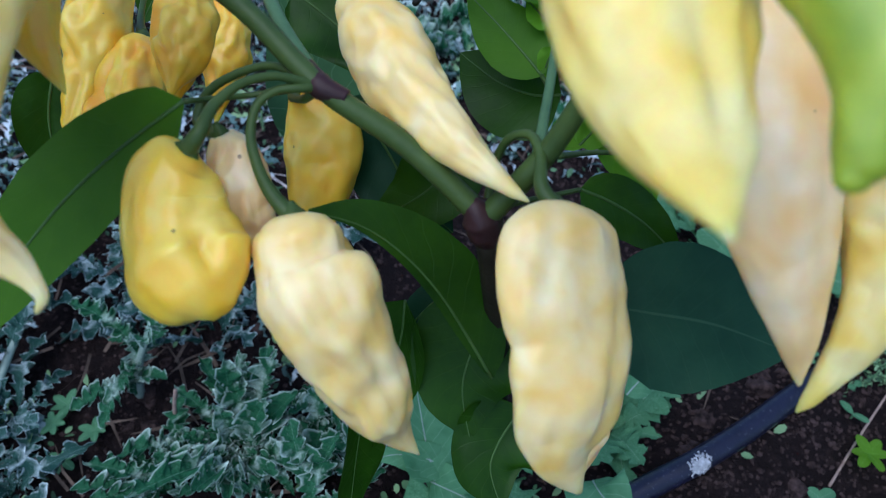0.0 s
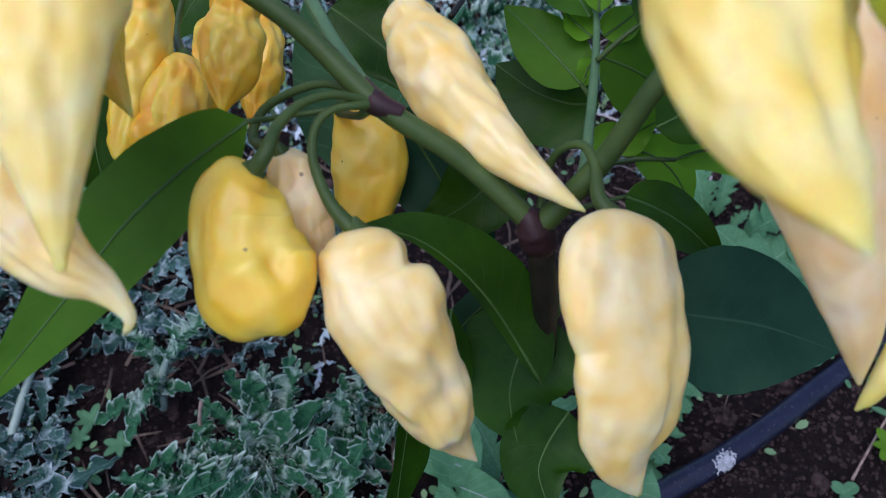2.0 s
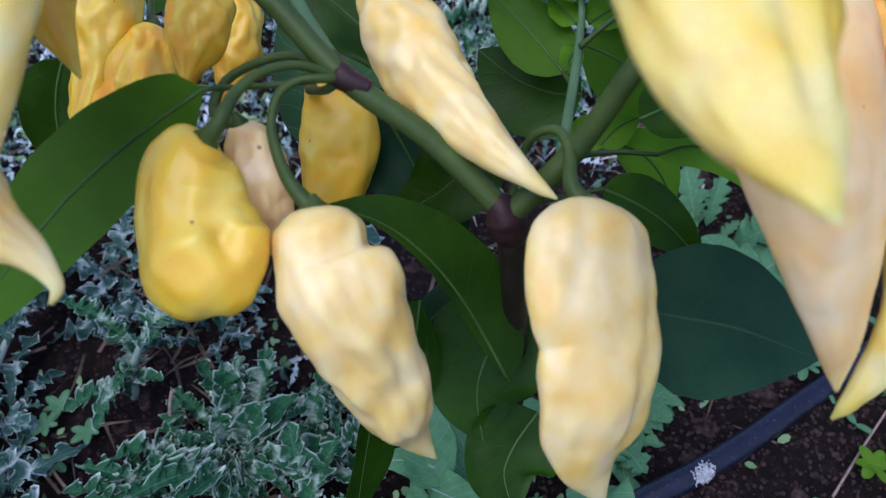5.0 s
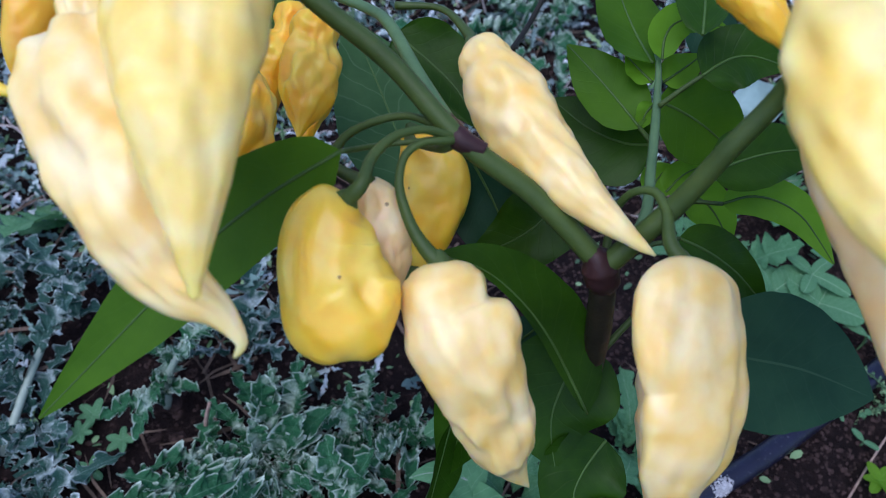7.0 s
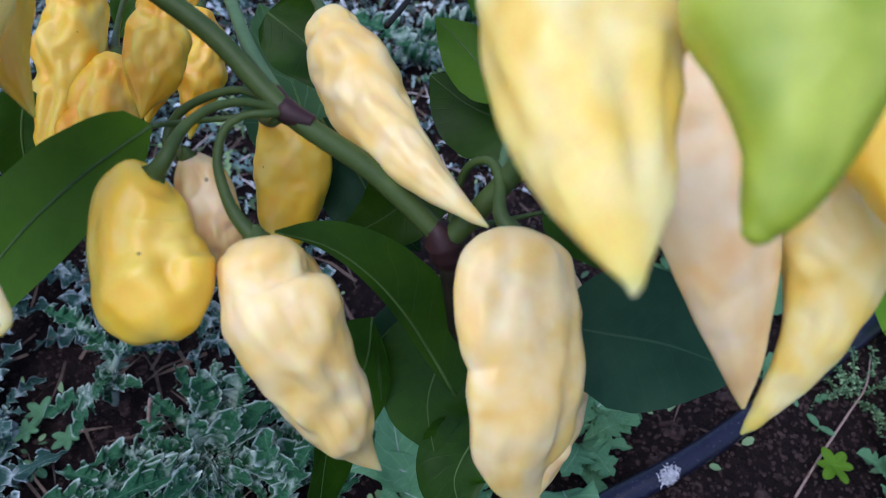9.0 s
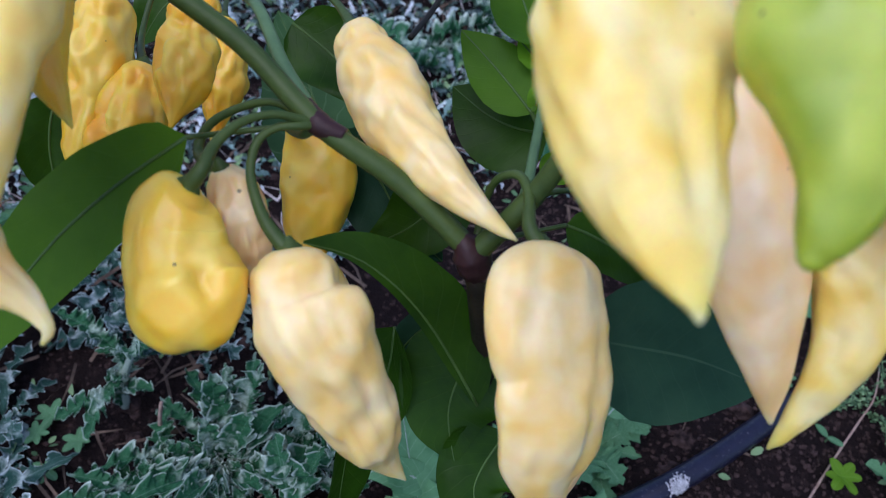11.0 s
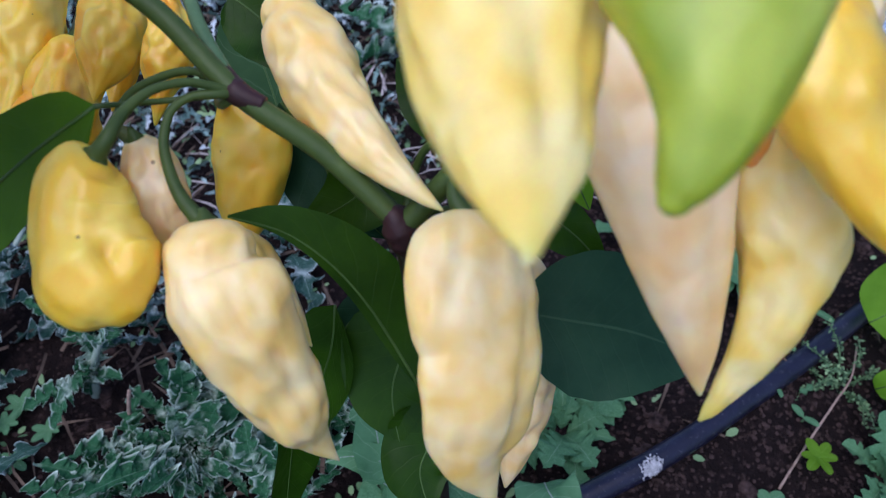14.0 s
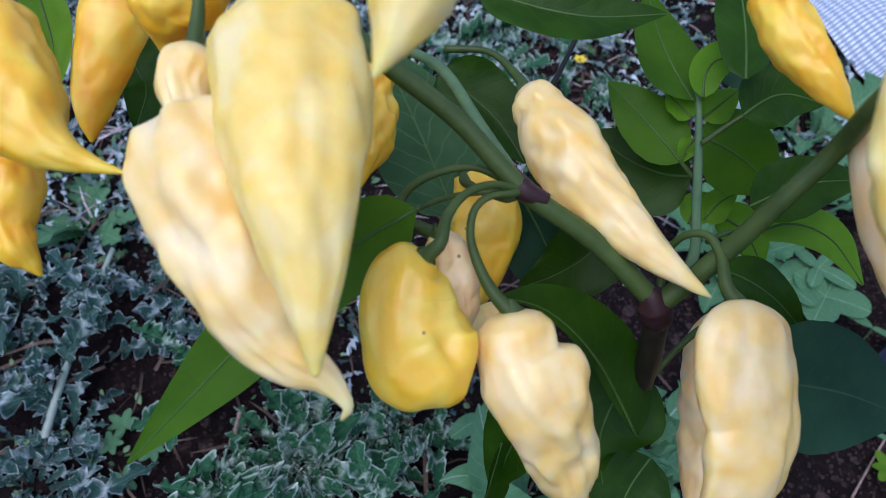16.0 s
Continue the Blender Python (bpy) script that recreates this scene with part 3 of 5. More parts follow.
leaf([(0.1080, 0.3122, 0.3188), (0.1152, 0.3191, 0.3217), (0.1242, 0.3243, 0.3230)], 0.0122, (0.00, -0.65, 0.72), LEAF_YOUNG, fold=0.15, seed=29)
leaf([(0.1165, 0.3197, 0.3135), (0.1264, 0.3182, 0.3097), (0.1338, 0.3140, 0.3033), (0.1396, 0.3072, 0.2946)], 0.0179, (-0.10, -0.65, 0.72), LEAF_YOUNG, fold=0.12, seed=6)
leaf([(0.1255, 0.3869, 0.3545), (0.1317, 0.3813, 0.3474), (0.1417, 0.3767, 0.3412), (0.1534, 0.3757, 0.3382)], 0.0216, (-0.10, -0.65, 0.72), LEAF_BLUE, fold=0.1, seed=17)
# leaves at the top edge of the view
leaf([(0.0145, 0.3506, 0.3961), (0.0322, 0.3440, 0.3938), (0.0540, 0.3408, 0.3919), (0.0803, 0.3431, 0.3923)], 0.0221, (0.0, -0.5, 0.85), LEAF_DARK, seed=28)
leaf([(0.1041, 0.3171, 0.3843), (0.1083, 0.3375, 0.3886), (0.1104, 0.3588, 0.3936), (0.1101, 0.3827, 0.4007)], 0.020, (-0.3, -0.7, 0.6), LEAF_DARK, seed=30)
# leaves among the left pods
leaf([(-0.1376, 0.3444, 0.3980), (-0.1311, 0.3311, 0.3936), (-0.1256, 0.3182, 0.3894), (-0.1245, 0.3084, 0.3811)], 0.014, (0.6, -0.6, 0.5), LEAF_YOUNG, seed=31)
leaf([(-0.0775, 0.3193, 0.3467), (-0.0805, 0.3114, 0.3372), (-0.0808, 0.3042, 0.3269), (-0.0778, 0.2949, 0.3122)], 0.022, (0.5, -0.7, 0.5), LEAF_DARK, seed=32)
leaf([(-0.1210, 0.3555, 0.3687), (-0.1145, 0.3473, 0.3620), (-0.1101, 0.3407, 0.3566), (-0.1161, 0.3331, 0.3434)], 0.022, (0.2, -0.7, 0.6), LEAF_DARK, seed=33)
leaf([(-0.0494, 0.4238, 0.3412), (-0.0620, 0.4158, 0.3338), (-0.0721, 0.4078, 0.3265), (-0.0809, 0.4023, 0.3147)], 0.03, (0.1, -0.6, 0.8), LEAF_DARK, seed=34)

# ---- pods ----
A = pepper([(-0.0041, 0.2454, 0.3746), (-0.0063, 0.2441, 0.3720), (-0.0085, 0.2408, 0.3664), (-0.0086, 0.2355, 0.3603), (-0.0069, 0.2305, 0.3557), (-0.0047, 0.2256, 0.3526), (-0.0009, 0.2198, 0.3499), (0.0021, 0.2156, 0.3475), (0.0030, 0.2136, 0.3457)], 0.0166, POD_YELLOW, "curled golden-yellow pod hanging beside a cream pod", [(0.00, 0.24), (0.08, 0.59), (0.22, 0.79), (0.39, 0.87), (0.54, 0.95), (0.66, 1.00), (0.82, 0.83), (0.94, 0.44), (1.00, 0.03)], 1,
           [(0.0001, 0.2465, 0.3795), (0.0020, 0.2549, 0.3810), (0.0073, 0.2628, 0.3820), (0.0147, 0.2682, 0.3807), (0.0213, 0.2710, 0.3771), NODE], wrinkle=0.035, lobes=0.03, flat=0.78,
           folds=[(0.76, 14, 0.10, 20, 0.12), (0.68, 46, 0.13, 12, -0.28), (0.90, 22, 0.04, 24, -0.12)])
B = pepper([(0.0214, 0.2371, 0.3599), (0.0219, 0.2352, 0.3582), (0.0241, 0.2276, 0.3513), (0.0294, 0.2203, 0.3434), (0.0383, 0.2114, 0.3217), (0.0455, 0.2075, 0.3009), (0.0526, 0.2058, 0.2879)], 0.0155, POD_CREAM, "wrinkled cream-yellow pod with a pointed tip", [(0.00, 0.28), (0.03, 0.55), (0.07, 0.71), (0.15, 0.79), (0.23, 0.96), (0.28, 1.00), (0.40, 0.87), (0.58, 0.75), (0.71, 0.64), (0.83, 0.35), (0.93, 0.15), (1.00, 0.02)], 2,
           [(0.0151, 0.2425, 0.3635), (0.0111, 0.2496, 0.3676), (0.0092, 0.2564, 0.3713), (0.0105, 0.2634, 0.3751), (0.0154, 0.2677, 0.3766), (0.0221, 0.2697, 0.3758), NODE], wrinkle=0.10, lobes=0.05, flat=0.85, folds=[(0.15, 0, 0.05, 60, -0.08), (0.33, 100, 0.05, 35, -0.10), (0.55, 70, 0.05, 35, -0.10)])
C = pepper([(0.0902, 0.2418, 0.3589), (0.0905, 0.2387, 0.3579), (0.0909, 0.2337, 0.3553), (0.0912, 0.2271, 0.3497), (0.0925, 0.2208, 0.3439), (0.0943, 0.2148, 0.3377), (0.0945, 0.2089, 0.3312), (0.0939, 0.2033, 0.3237), (0.0930, 0.1994, 0.3159), (0.0932, 0.1960, 0.3081), (0.0959, 0.1939, 0.3000), (0.0992, 0.1924, 0.2925)], 0.0183, POD_CREAM, "large pale yellow pod with lengthwise folds", [(0.00, 0.34), (0.04, 0.67), (0.10, 0.89), (0.20, 0.98), (0.30, 1.00), (0.40, 0.92), (0.50, 0.92), (0.61, 0.87), (0.71, 0.74), (0.80, 0.50), (0.90, 0.27), (1.00, 0.05)], 3,
           [(0.0863, 0.2459, 0.3613), (0.0865, 0.2564, 0.3637), (0.0841, 0.2643, 0.3639), (0.0785, 0.2674, 0.3597), (0.0747, 0.2656, 0.3510), FORK], wrinkle=0.065, lobes=0.05, facing=(-0.40, 0.66, -0.75), flat=0.44, folds=[(0.60, 58, 0.22, 16, -0.26), (0.58, 108, 0.26, 20, 0.10), (0.20, 80, 0.05, 40, -0.07)])
D = pepper([(0.0303, 0.3198, 0.3755), (0.0332, 0.3156, 0.3744), (0.0401, 0.3020, 0.3703), (0.0497, 0.2833, 0.3651), (0.0626, 0.2645, 0.3617), (0.0767, 0.2509, 0.3579), (0.0834, 0.2459, 0.3559)], 0.0127, POD_CREAM, "long conical cream pod slanting across the branch", [(0.00, 0.36), (0.05, 0.65), (0.14, 0.82), (0.22, 0.96), (0.32, 1.00), (0.45, 0.90), (0.57, 0.75), (0.70, 0.56), (0.82, 0.35), (0.91, 0.20), (1.00, 0.03)], 4,
           [(0.0280, 0.3286, 0.3753), (0.0190, 0.3433, 0.3749), (0.0027, 0.3474, 0.3730)], wrinkle=0.075, lobes=0.04, flat=0.90, folds=[(0.115, 90, 0.025, 200, -0.09), (0.30, 110, 0.05, 40, -0.08)])
E_ = pepper([(0.0108, 0.3088, 0.3467), (0.0145, 0.3047, 0.3418), (0.0177, 0.2999, 0.3362), (0.0180, 0.2934, 0.3294), (0.0166, 0.2867, 0.3227), (0.0153, 0.2810, 0.3163), (0.0144, 0.2759, 0.3106), (0.0138, 0.2737, 0.3081)], 0.0129, POD_YELLOW, "small golden pod behind the branch node", [(0.00, 0.37), (0.14, 0.73), (0.29, 1.00), (0.46, 0.99), (0.64, 0.83), (0.80, 0.62), (0.94, 0.30), (1.00, 0.04)], 5,
            [(0.0105, 0.2988, 0.3511), (0.0207, 0.2740, 0.3689), NODE], wrinkle=0.07)
F_ = pepper([(-0.0000, 0.2593, 0.3682), (0.0018, 0.2573, 0.3636), (0.0037, 0.2538, 0.3577), (0.0053, 0.2496, 0.3512), (0.0065, 0.2452, 0.3445), (0.0072, 0.2407, 0.3378)], 0.0080, POD_PALE, "pale cream pod tucked behind the curled pod", [(0.00, 0.41), (0.14, 0.84), (0.34, 1.00), (0.56, 0.93), (0.78, 0.67), (1.00, 0.12)], 6,
            [(-0.0121, 0.2745, 0.3611), (-0.0072, 0.2817, 0.3676), (0.0101, 0.2826, 0.3741), NODE], wrinkle=0.10)
B2 = pepper([(0.0127, 0.2594, 0.3276), (0.0215, 0.2533, 0.3209), (0.0319, 0.2463, 0.3122), (0.0417, 0.2387, 0.3002)], 0.0110, POD_CREAM, "cream pod mostly hidden behind another pod", CONE, 7, wrinkle=0.08)
C2 = pepper([(0.1075, 0.2717, 0.3076), (0.1094, 0.2702, 0.3007), (0.1114, 0.2652, 0.2907), (0.1126, 0.2568, 0.2777), (0.1126, 0.2481, 0.2645), (0.1117, 0.2391, 0.2509), (0.1098, 0.2305, 0.2377), (0.1082, 0.2247, 0.2270)], 0.0133, POD_PALE, "pale pod half hidden behind the large pod", [(0.00, 0.30), (0.08, 0.73), (0.20, 0.95), (0.36, 1.00), (0.53, 0.92), (0.70, 0.74), (0.87, 0.39), (1.00, 0.05)], 8,
            [(0.0932, 0.2610, 0.3118), (0.0788, 0.2503, 0.3000)], wrinkle=0.10)
# far left cluster
pepper([(-0.0673, 0.3591, 0.3629), (-0.0669, 0.3549, 0.3598), (-0.0672, 0.3479, 0.3545), (-0.0686, 0.3390, 0.3480), (-0.0687, 0.3282, 0.3405), (-0.0707, 0.3178, 0.3328), (-0.0736, 0.3096, 0.3261), (-0.0754, 0.3060, 0.3232)], 0.0127, POD_YELLOW, "yellow pod in the far cluster", [(0.00, 0.47), (0.08, 0.84), (0.21, 0.90), (0.37, 1.00), (0.57, 0.83), (0.76, 0.71), (0.93, 0.41), (1.00, 0.07)], 9, [(-0.0715, 0.3882, 0.3672), (-0.0578, 0.3985, 0.3765)], wrinkle=0.12)
pepper([(-0.0509, 0.3371, 0.3483), (-0.0518, 0.3327, 0.3453), (-0.0520, 0.3256, 0.3403), (-0.0533, 0.3176, 0.3335), (-0.0552, 0.3114, 0.3279), (-0.0564, 0.3052, 0.3223), (-0.0573, 0.3005, 0.3181)], 0.0129, POD_GOLD, "wrinkled golden pod in the far cluster", [(0.00, 0.36), (0.11, 0.65), (0.29, 0.87), (0.51, 1.00), (0.69, 0.94), (0.87, 0.65), (1.00, 0.08)], 10, [(-0.0666, 0.3751, 0.3359), (-0.0649, 0.3924, 0.3444), (-0.0577, 0.4071, 0.3574)], wrinkle=0.20)
pepper([(-0.0490, 0.4094, 0.3354), (-0.0486, 0.4045, 0.3309), (-0.0504, 0.3987, 0.3258), (-0.0558, 0.3924, 0.3201), (-0.0594, 0.3838, 0.3124), (-0.0598, 0.3759, 0.3059), (-0.0613, 0.3686, 0.3004), (-0.0623, 0.3625, 0.2959)], 0.0107, POD_GOLD, "golden pod in the far cluster", [(0.00, 0.57), (0.10, 0.74), (0.23, 0.67), (0.39, 1.00), (0.57, 0.90), (0.74, 0.67), (0.88, 0.33), (1.00, 0.05)], 11, [(-0.0438, 0.4315, 0.3390)], wrinkle=0.14)
pepper([(-0.0369, 0.3949, 0.3336), (-0.0374, 0.3909, 0.3301), (-0.0366, 0.3842, 0.3242), (-0.0361, 0.3740, 0.3164), (-0.0367, 0.3656, 0.3105), (-0.0377, 0.3568, 0.3049), (-0.0388, 0.3487, 0.2998)], 0.0106, POD_GOLD, "golden pod with a long pointed tip", [(0.00, 0.48), (0.09, 0.76), (0.25, 1.00), (0.47, 1.00), (0.65, 0.76), (0.83, 0.35), (1.00, 0.05)], 12, [(-0.0493, 0.4414, 0.3167), (-0.0444, 0.4563, 0.3301)], wrinkle=0.13)
pepper([(-0.0628, 0.3118, 0.3078), (-0.0587, 0.3083, 0.3020), (-0.0547, 0.3055, 0.2955), (-0.0520, 0.3038, 0.2873)], 0.007, POD_YELLOW, "small yellow pod tip behind a large leaf", CONE, 13)
# near left pods
pepper([(-0.0629, 0.2723, 0.4237), (-0.0637, 0.2685, 0.4223), (-0.0646, 0.2629, 0.4201), (-0.0631, 0.2569, 0.4179), (-0.0608, 0.2514, 0.4160), (-0.0595, 0.2459, 0.4137), (-0.0559, 0.2356, 0.4092), (-0.0511, 0.2249, 0.4034), (-0.0459, 0.2151, 0.3969), (-0.0403, 0.2087, 0.3903), (-0.0344, 0.2044, 0.3858), (-0.0279, 0.2020, 0.3821), (-0.0240, 0.1995, 0.3786), (-0.0222, 0.1973, 0.3758), (-0.0238, 0.1954, 0.3732)], 0.0158, POD_CREAM, "large pale cream pod with a twisted tail", [(0.00, 0.23), (0.04, 0.45), (0.09, 0.46), (0.16, 0.35), (0.21, 0.79), (0.27, 0.97), (0.38, 1.00), (0.50, 0.88), (0.62, 0.71), (0.72, 0.55), (0.80, 0.42), (0.88, 0.24), (0.93, 0.14), (0.97, 0.08), (1.00, 0.03)], 14, [(-0.0629, 0.2799, 0.4276), (-0.0622, 0.2917, 0.4350), (-0.0563, 0.3174, 0.4439)], wrinkle=0.14, flat=0.70)
pepper([(-0.0408, 0.2735, 0.4361), (-0.0397, 0.2691, 0.4350), (-0.0355, 0.2496, 0.4300), (-0.0326, 0.2267, 0.4221), (-0.0291, 0.2083, 0.4102), (-0.0278, 0.1964, 0.3980), (-0.0274, 0.1941, 0.3956)], 0.0174, POD_LEMON, "smooth lemon-yellow pod hanging against a paler pod", [(0.00, 0.31), (0.05, 0.74), (0.15, 0.98), (0.27, 1.00), (0.40, 0.95), (0.54, 0.78), (0.66, 0.61), (0.78, 0.41), (0.88, 0.22), (0.96, 0.10), (1.00, 0.03)], 15, [(-0.0423, 0.2857, 0.4372), (-0.0516, 0.3127, 0.4400)], wrinkle=0.07, flat=0.70)
pepper([(-0.0487, 0.2957, 0.4194), (-0.0468, 0.2801, 0.4084), (-0.0430, 0.2675, 0.3975), (-0.0349, 0.2556, 0.3844)], 0.0120, POD_YELLOW, "yellow pod with a brown scarred tip", CONE, 16, wrinkle=0.06)
pepper([(-0.1240, 0.2923, 0.4200), (-0.1205, 0.2858, 0.4173), (-0.1153, 0.2747, 0.4128), (-0.1098, 0.2644, 0.4099), (-0.1033, 0.2568, 0.4072), (-0.0963, 0.2526, 0.4053), (-0.0884, 0.2502, 0.4035), (-0.0796, 0.2488, 0.4019)], 0.0125, POD_YELLOW, "curved yellow pod with a long tail", [(0.00, 0.49), (0.11, 0.92), (0.30, 0.97), (0.48, 1.00), (0.63, 0.69), (0.75, 0.40), (0.87, 0.18), (1.00, 0.02)], 17, wrinkle=0.06)
pepper([(-0.1287, 0.2793, 0.3826), (-0.1253, 0.2673, 0.3781), (-0.1245, 0.2565, 0.3727), (-0.1218, 0.2514, 0.3688), (-0.1184, 0.2490, 0.3653), (-0.1159, 0.2467, 0.3619)], 0.0086, POD_GOLD, "narrow golden pod among other pods", [(0.00, 0.98), (0.31, 1.00), (0.60, 0.80), (0.76, 0.66), (0.89, 0.34), (1.00, 0.06)], 18)
pepper([(-0.1073, 0.3441, 0.3989), (-0.1084, 0.3397, 0.3952), (-0.1100, 0.3339, 0.3902), (-0.1130, 0.3251, 0.3827), (-0.1161, 0.3164, 0.3752), (-0.1173, 0.3091, 0.3689), (-0.1174, 0.3030, 0.3637)], 0.0111, POD_GOLD, "deep golden slender pod", [(0.00, 0.69), (0.11, 1.00), (0.25, 1.00), (0.46, 0.86), (0.68, 0.69), (0.85, 0.45), (1.00, 0.05)], 19, wrinkle=0.04)
pepper([(-0.0623, 0.3081, 0.4357), (-0.0714, 0.3035, 0.4249), (-0.0777, 0.3008, 0.4159), (-0.0809, 0.2952, 0.4045)], 0.012, POD_GOLD, "small golden pod high in the cluster", BELL, 20)
pepper([(-0.0060, 0.2426, 0.4677), (-0.0069, 0.2385, 0.4655), (-0.0077, 0.2345, 0.4633), (-0.0088, 0.2306, 0.4612), (-0.0103, 0.2266, 0.4591), (-0.0122, 0.2231, 0.4568), (-0.0141, 0.2198, 0.4546)], 0.0084, POD_LEMON, "lemon-yellow pod tip in front of the branch", [(0.00, 0.61), (0.17, 1.00), (0.34, 0.97), (0.50, 0.79), (0.67, 0.54), (0.84, 0.28), (1.00, 0.05)], 21, wrinkle=0.04)
pepper([(-0.0231, 0.3312, 0.3782), (-0.0238, 0.3205, 0.3717), (-0.0244, 0.3076, 0.3647), (-0.0257, 0.2906, 0.3568)], 0.0095, POD_GOLD, "small wrinkled golden pod", BELL, 22, wrinkle=0.15)
# near right pods
pepper([(0.0928, 0.2296, 0.4533), (0.0923, 0.2257, 0.4522), (0.0922, 0.2180, 0.4479), (0.0924, 0.2100, 0.4442), (0.0921, 0.2020, 0.4409), (0.0923, 0.1928, 0.4379), (0.0930, 0.1841, 0.4363), (0.0934, 0.1762, 0.4360), (0.0933, 0.1690, 0.4369), (0.0933, 0.1630, 0.4383), (0.0935, 0.1589, 0.4389), (0.0927, 0.1558, 0.4404)], 0.0154, POD_LEMON, "bright lemon-yellow pod hanging close by", [(0.00, 0.39), (0.05, 0.68), (0.17, 0.88), (0.28, 1.00), (0.39, 0.98), (0.51, 0.88), (0.63, 0.70), (0.73, 0.55), (0.82, 0.37), (0.90, 0.21), (0.95, 0.09), (1.00, 0.02)], 23, [(0.0915, 0.2248, 0.4581), (0.1039, 0.2470, 0.4577)], wrinkle=0.085, lobes=0.05, flat=0.60)
pepper([(0.1267, 0.2721, 0.4141), (0.1273, 0.2674, 0.4108), (0.1301, 0.2466, 0.3965), (0.1357, 0.2230, 0.3788), (0.1425, 0.2077, 0.3571), (0.1476, 0.2005, 0.3385)], 0.0187, POD_PALE, "smooth pale peach-yellow pod", [(0.00, 0.51), (0.05, 0.81), (0.16, 0.97), (0.28, 1.00), (0.42, 0.93), (0.56, 0.74), (0.68, 0.58), (0.81, 0.37), (0.91, 0.20), (1.00, 0.03)], 24, [(0.1338, 0.2937, 0.4169), (0.1439, 0.3047, 0.4265)], wrinkle=0.05, lobes=0.03, flat=0.70)
pepper([(0.1560, 0.2419, 0.3904), (0.1579, 0.2371, 0.3867), (0.1645, 0.2225, 0.3737), (0.1602, 0.2083, 0.3566), (0.1523, 0.2001, 0.3369), (0.1492, 0.1981, 0.3297)], 0.0124, POD_LEMON, "yellow pod with a pale flank and pointed tip", [(0.00, 0.44), (0.08, 0.69), (0.20, 0.87), (0.34, 1.00), (0.47, 0.81), (0.62, 0.58), (0.77, 0.36), (0.90, 0.21), (1.00, 0.04)], 25, wrinkle=0.06, lobes=0.08, flat=0.80)
pepper([(0.1541, 0.2441, 0.4268), (0.1553, 0.2401, 0.4241), (0.1581, 0.2236, 0.4127), (0.1671, 0.2075, 0.4002), (0.1787, 0.1975, 0.3895), (0.1817, 0.1953, 0.3869)], 0.0124, POD_YELLOW, "large yellow pod slanting to a pointed tip", [(0.00, 0.37), (0.07, 0.60), (0.22, 0.87), (0.36, 1.00), (0.51, 0.81), (0.67, 0.56), (0.83, 0.33), (0.94, 0.13), (1.00, 0.02)], 26, wrinkle=0.06, flat=0.80)
pepper([(0.1184, 0.2015, 0.4560), (0.1183, 0.1993, 0.4547), (0.1182, 0.1872, 0.4477), (0.1166, 0.1781, 0.4410), (0.1128, 0.1717, 0.4344), (0.1121, 0.1704, 0.4329)], 0.0151, POD_GREEN, "unripe green pod with a dark blunt tip", [(0.00, 0.61), (0.06, 0.96), (0.23, 1.00), (0.41, 0.79), (0.56, 0.60), (0.70, 0.44), (0.84, 0.29), (0.95, 0.15), (1.00, 0.04)], 27, wrinkle=0.025, lobes=0.03, flat=0.75)
# added pod shape; its orange paints the translucent shading between its neighbours
pepper([(0.1486, 0.2724, 0.4104), (0.1517, 0.2552, 0.4005), (0.1541, 0.2402, 0.3899), (0.1568, 0.2250, 0.3764)], 0.0078, ORANGE_SHADE, "added pod shape coloured as the orange shading between two paler pods", BELL, 31, wrinkle=0.05)
pepper([(0.1912, 0.3004, 0.4094), (0.1897, 0.2911, 0.4014), (0.1890, 0.2807, 0.3923), (0.1883, 0.2691, 0.3822)], 0.009, POD_PALE, "dull amber pod behind the others", BELL, 28, [(0.1850, 0.3000, 0.4250), (0.1500, 0.2800, 0.4400), (0.1185, 0.2592, 0.4407)])
pepper([(0.1695, 0.2246, 0.4496), (0.1677, 0.2177, 0.4435), (0.1650, 0.2107, 0.4375), (0.1623, 0.2045, 0.4321)], 0.009, POD_YELLOW, "yellow pod at the edge of the cluster", CONE, 29)
pepper([(0.0872, 0.2978, 0.4329), (0.0883, 0.2936, 0.4312), (0.0892, 0.2887, 0.4291), (0.0910, 0.2815, 0.4261), (0.0947, 0.2750, 0.4228), (0.0991, 0.2687, 0.4195), (0.1030, 0.2633, 0.4165), (0.1058, 0.2596, 0.4144)], 0.0075, POD_GOLD, "golden wrinkled pod by the branch", [(0.00, 0.45), (0.10, 0.82), (0.21, 0.91), (0.38, 1.00), (0.56, 0.87), (0.74, 0.63), (0.89, 0.35), (1.00, 0.06)], 30, wrinkle=0.10)


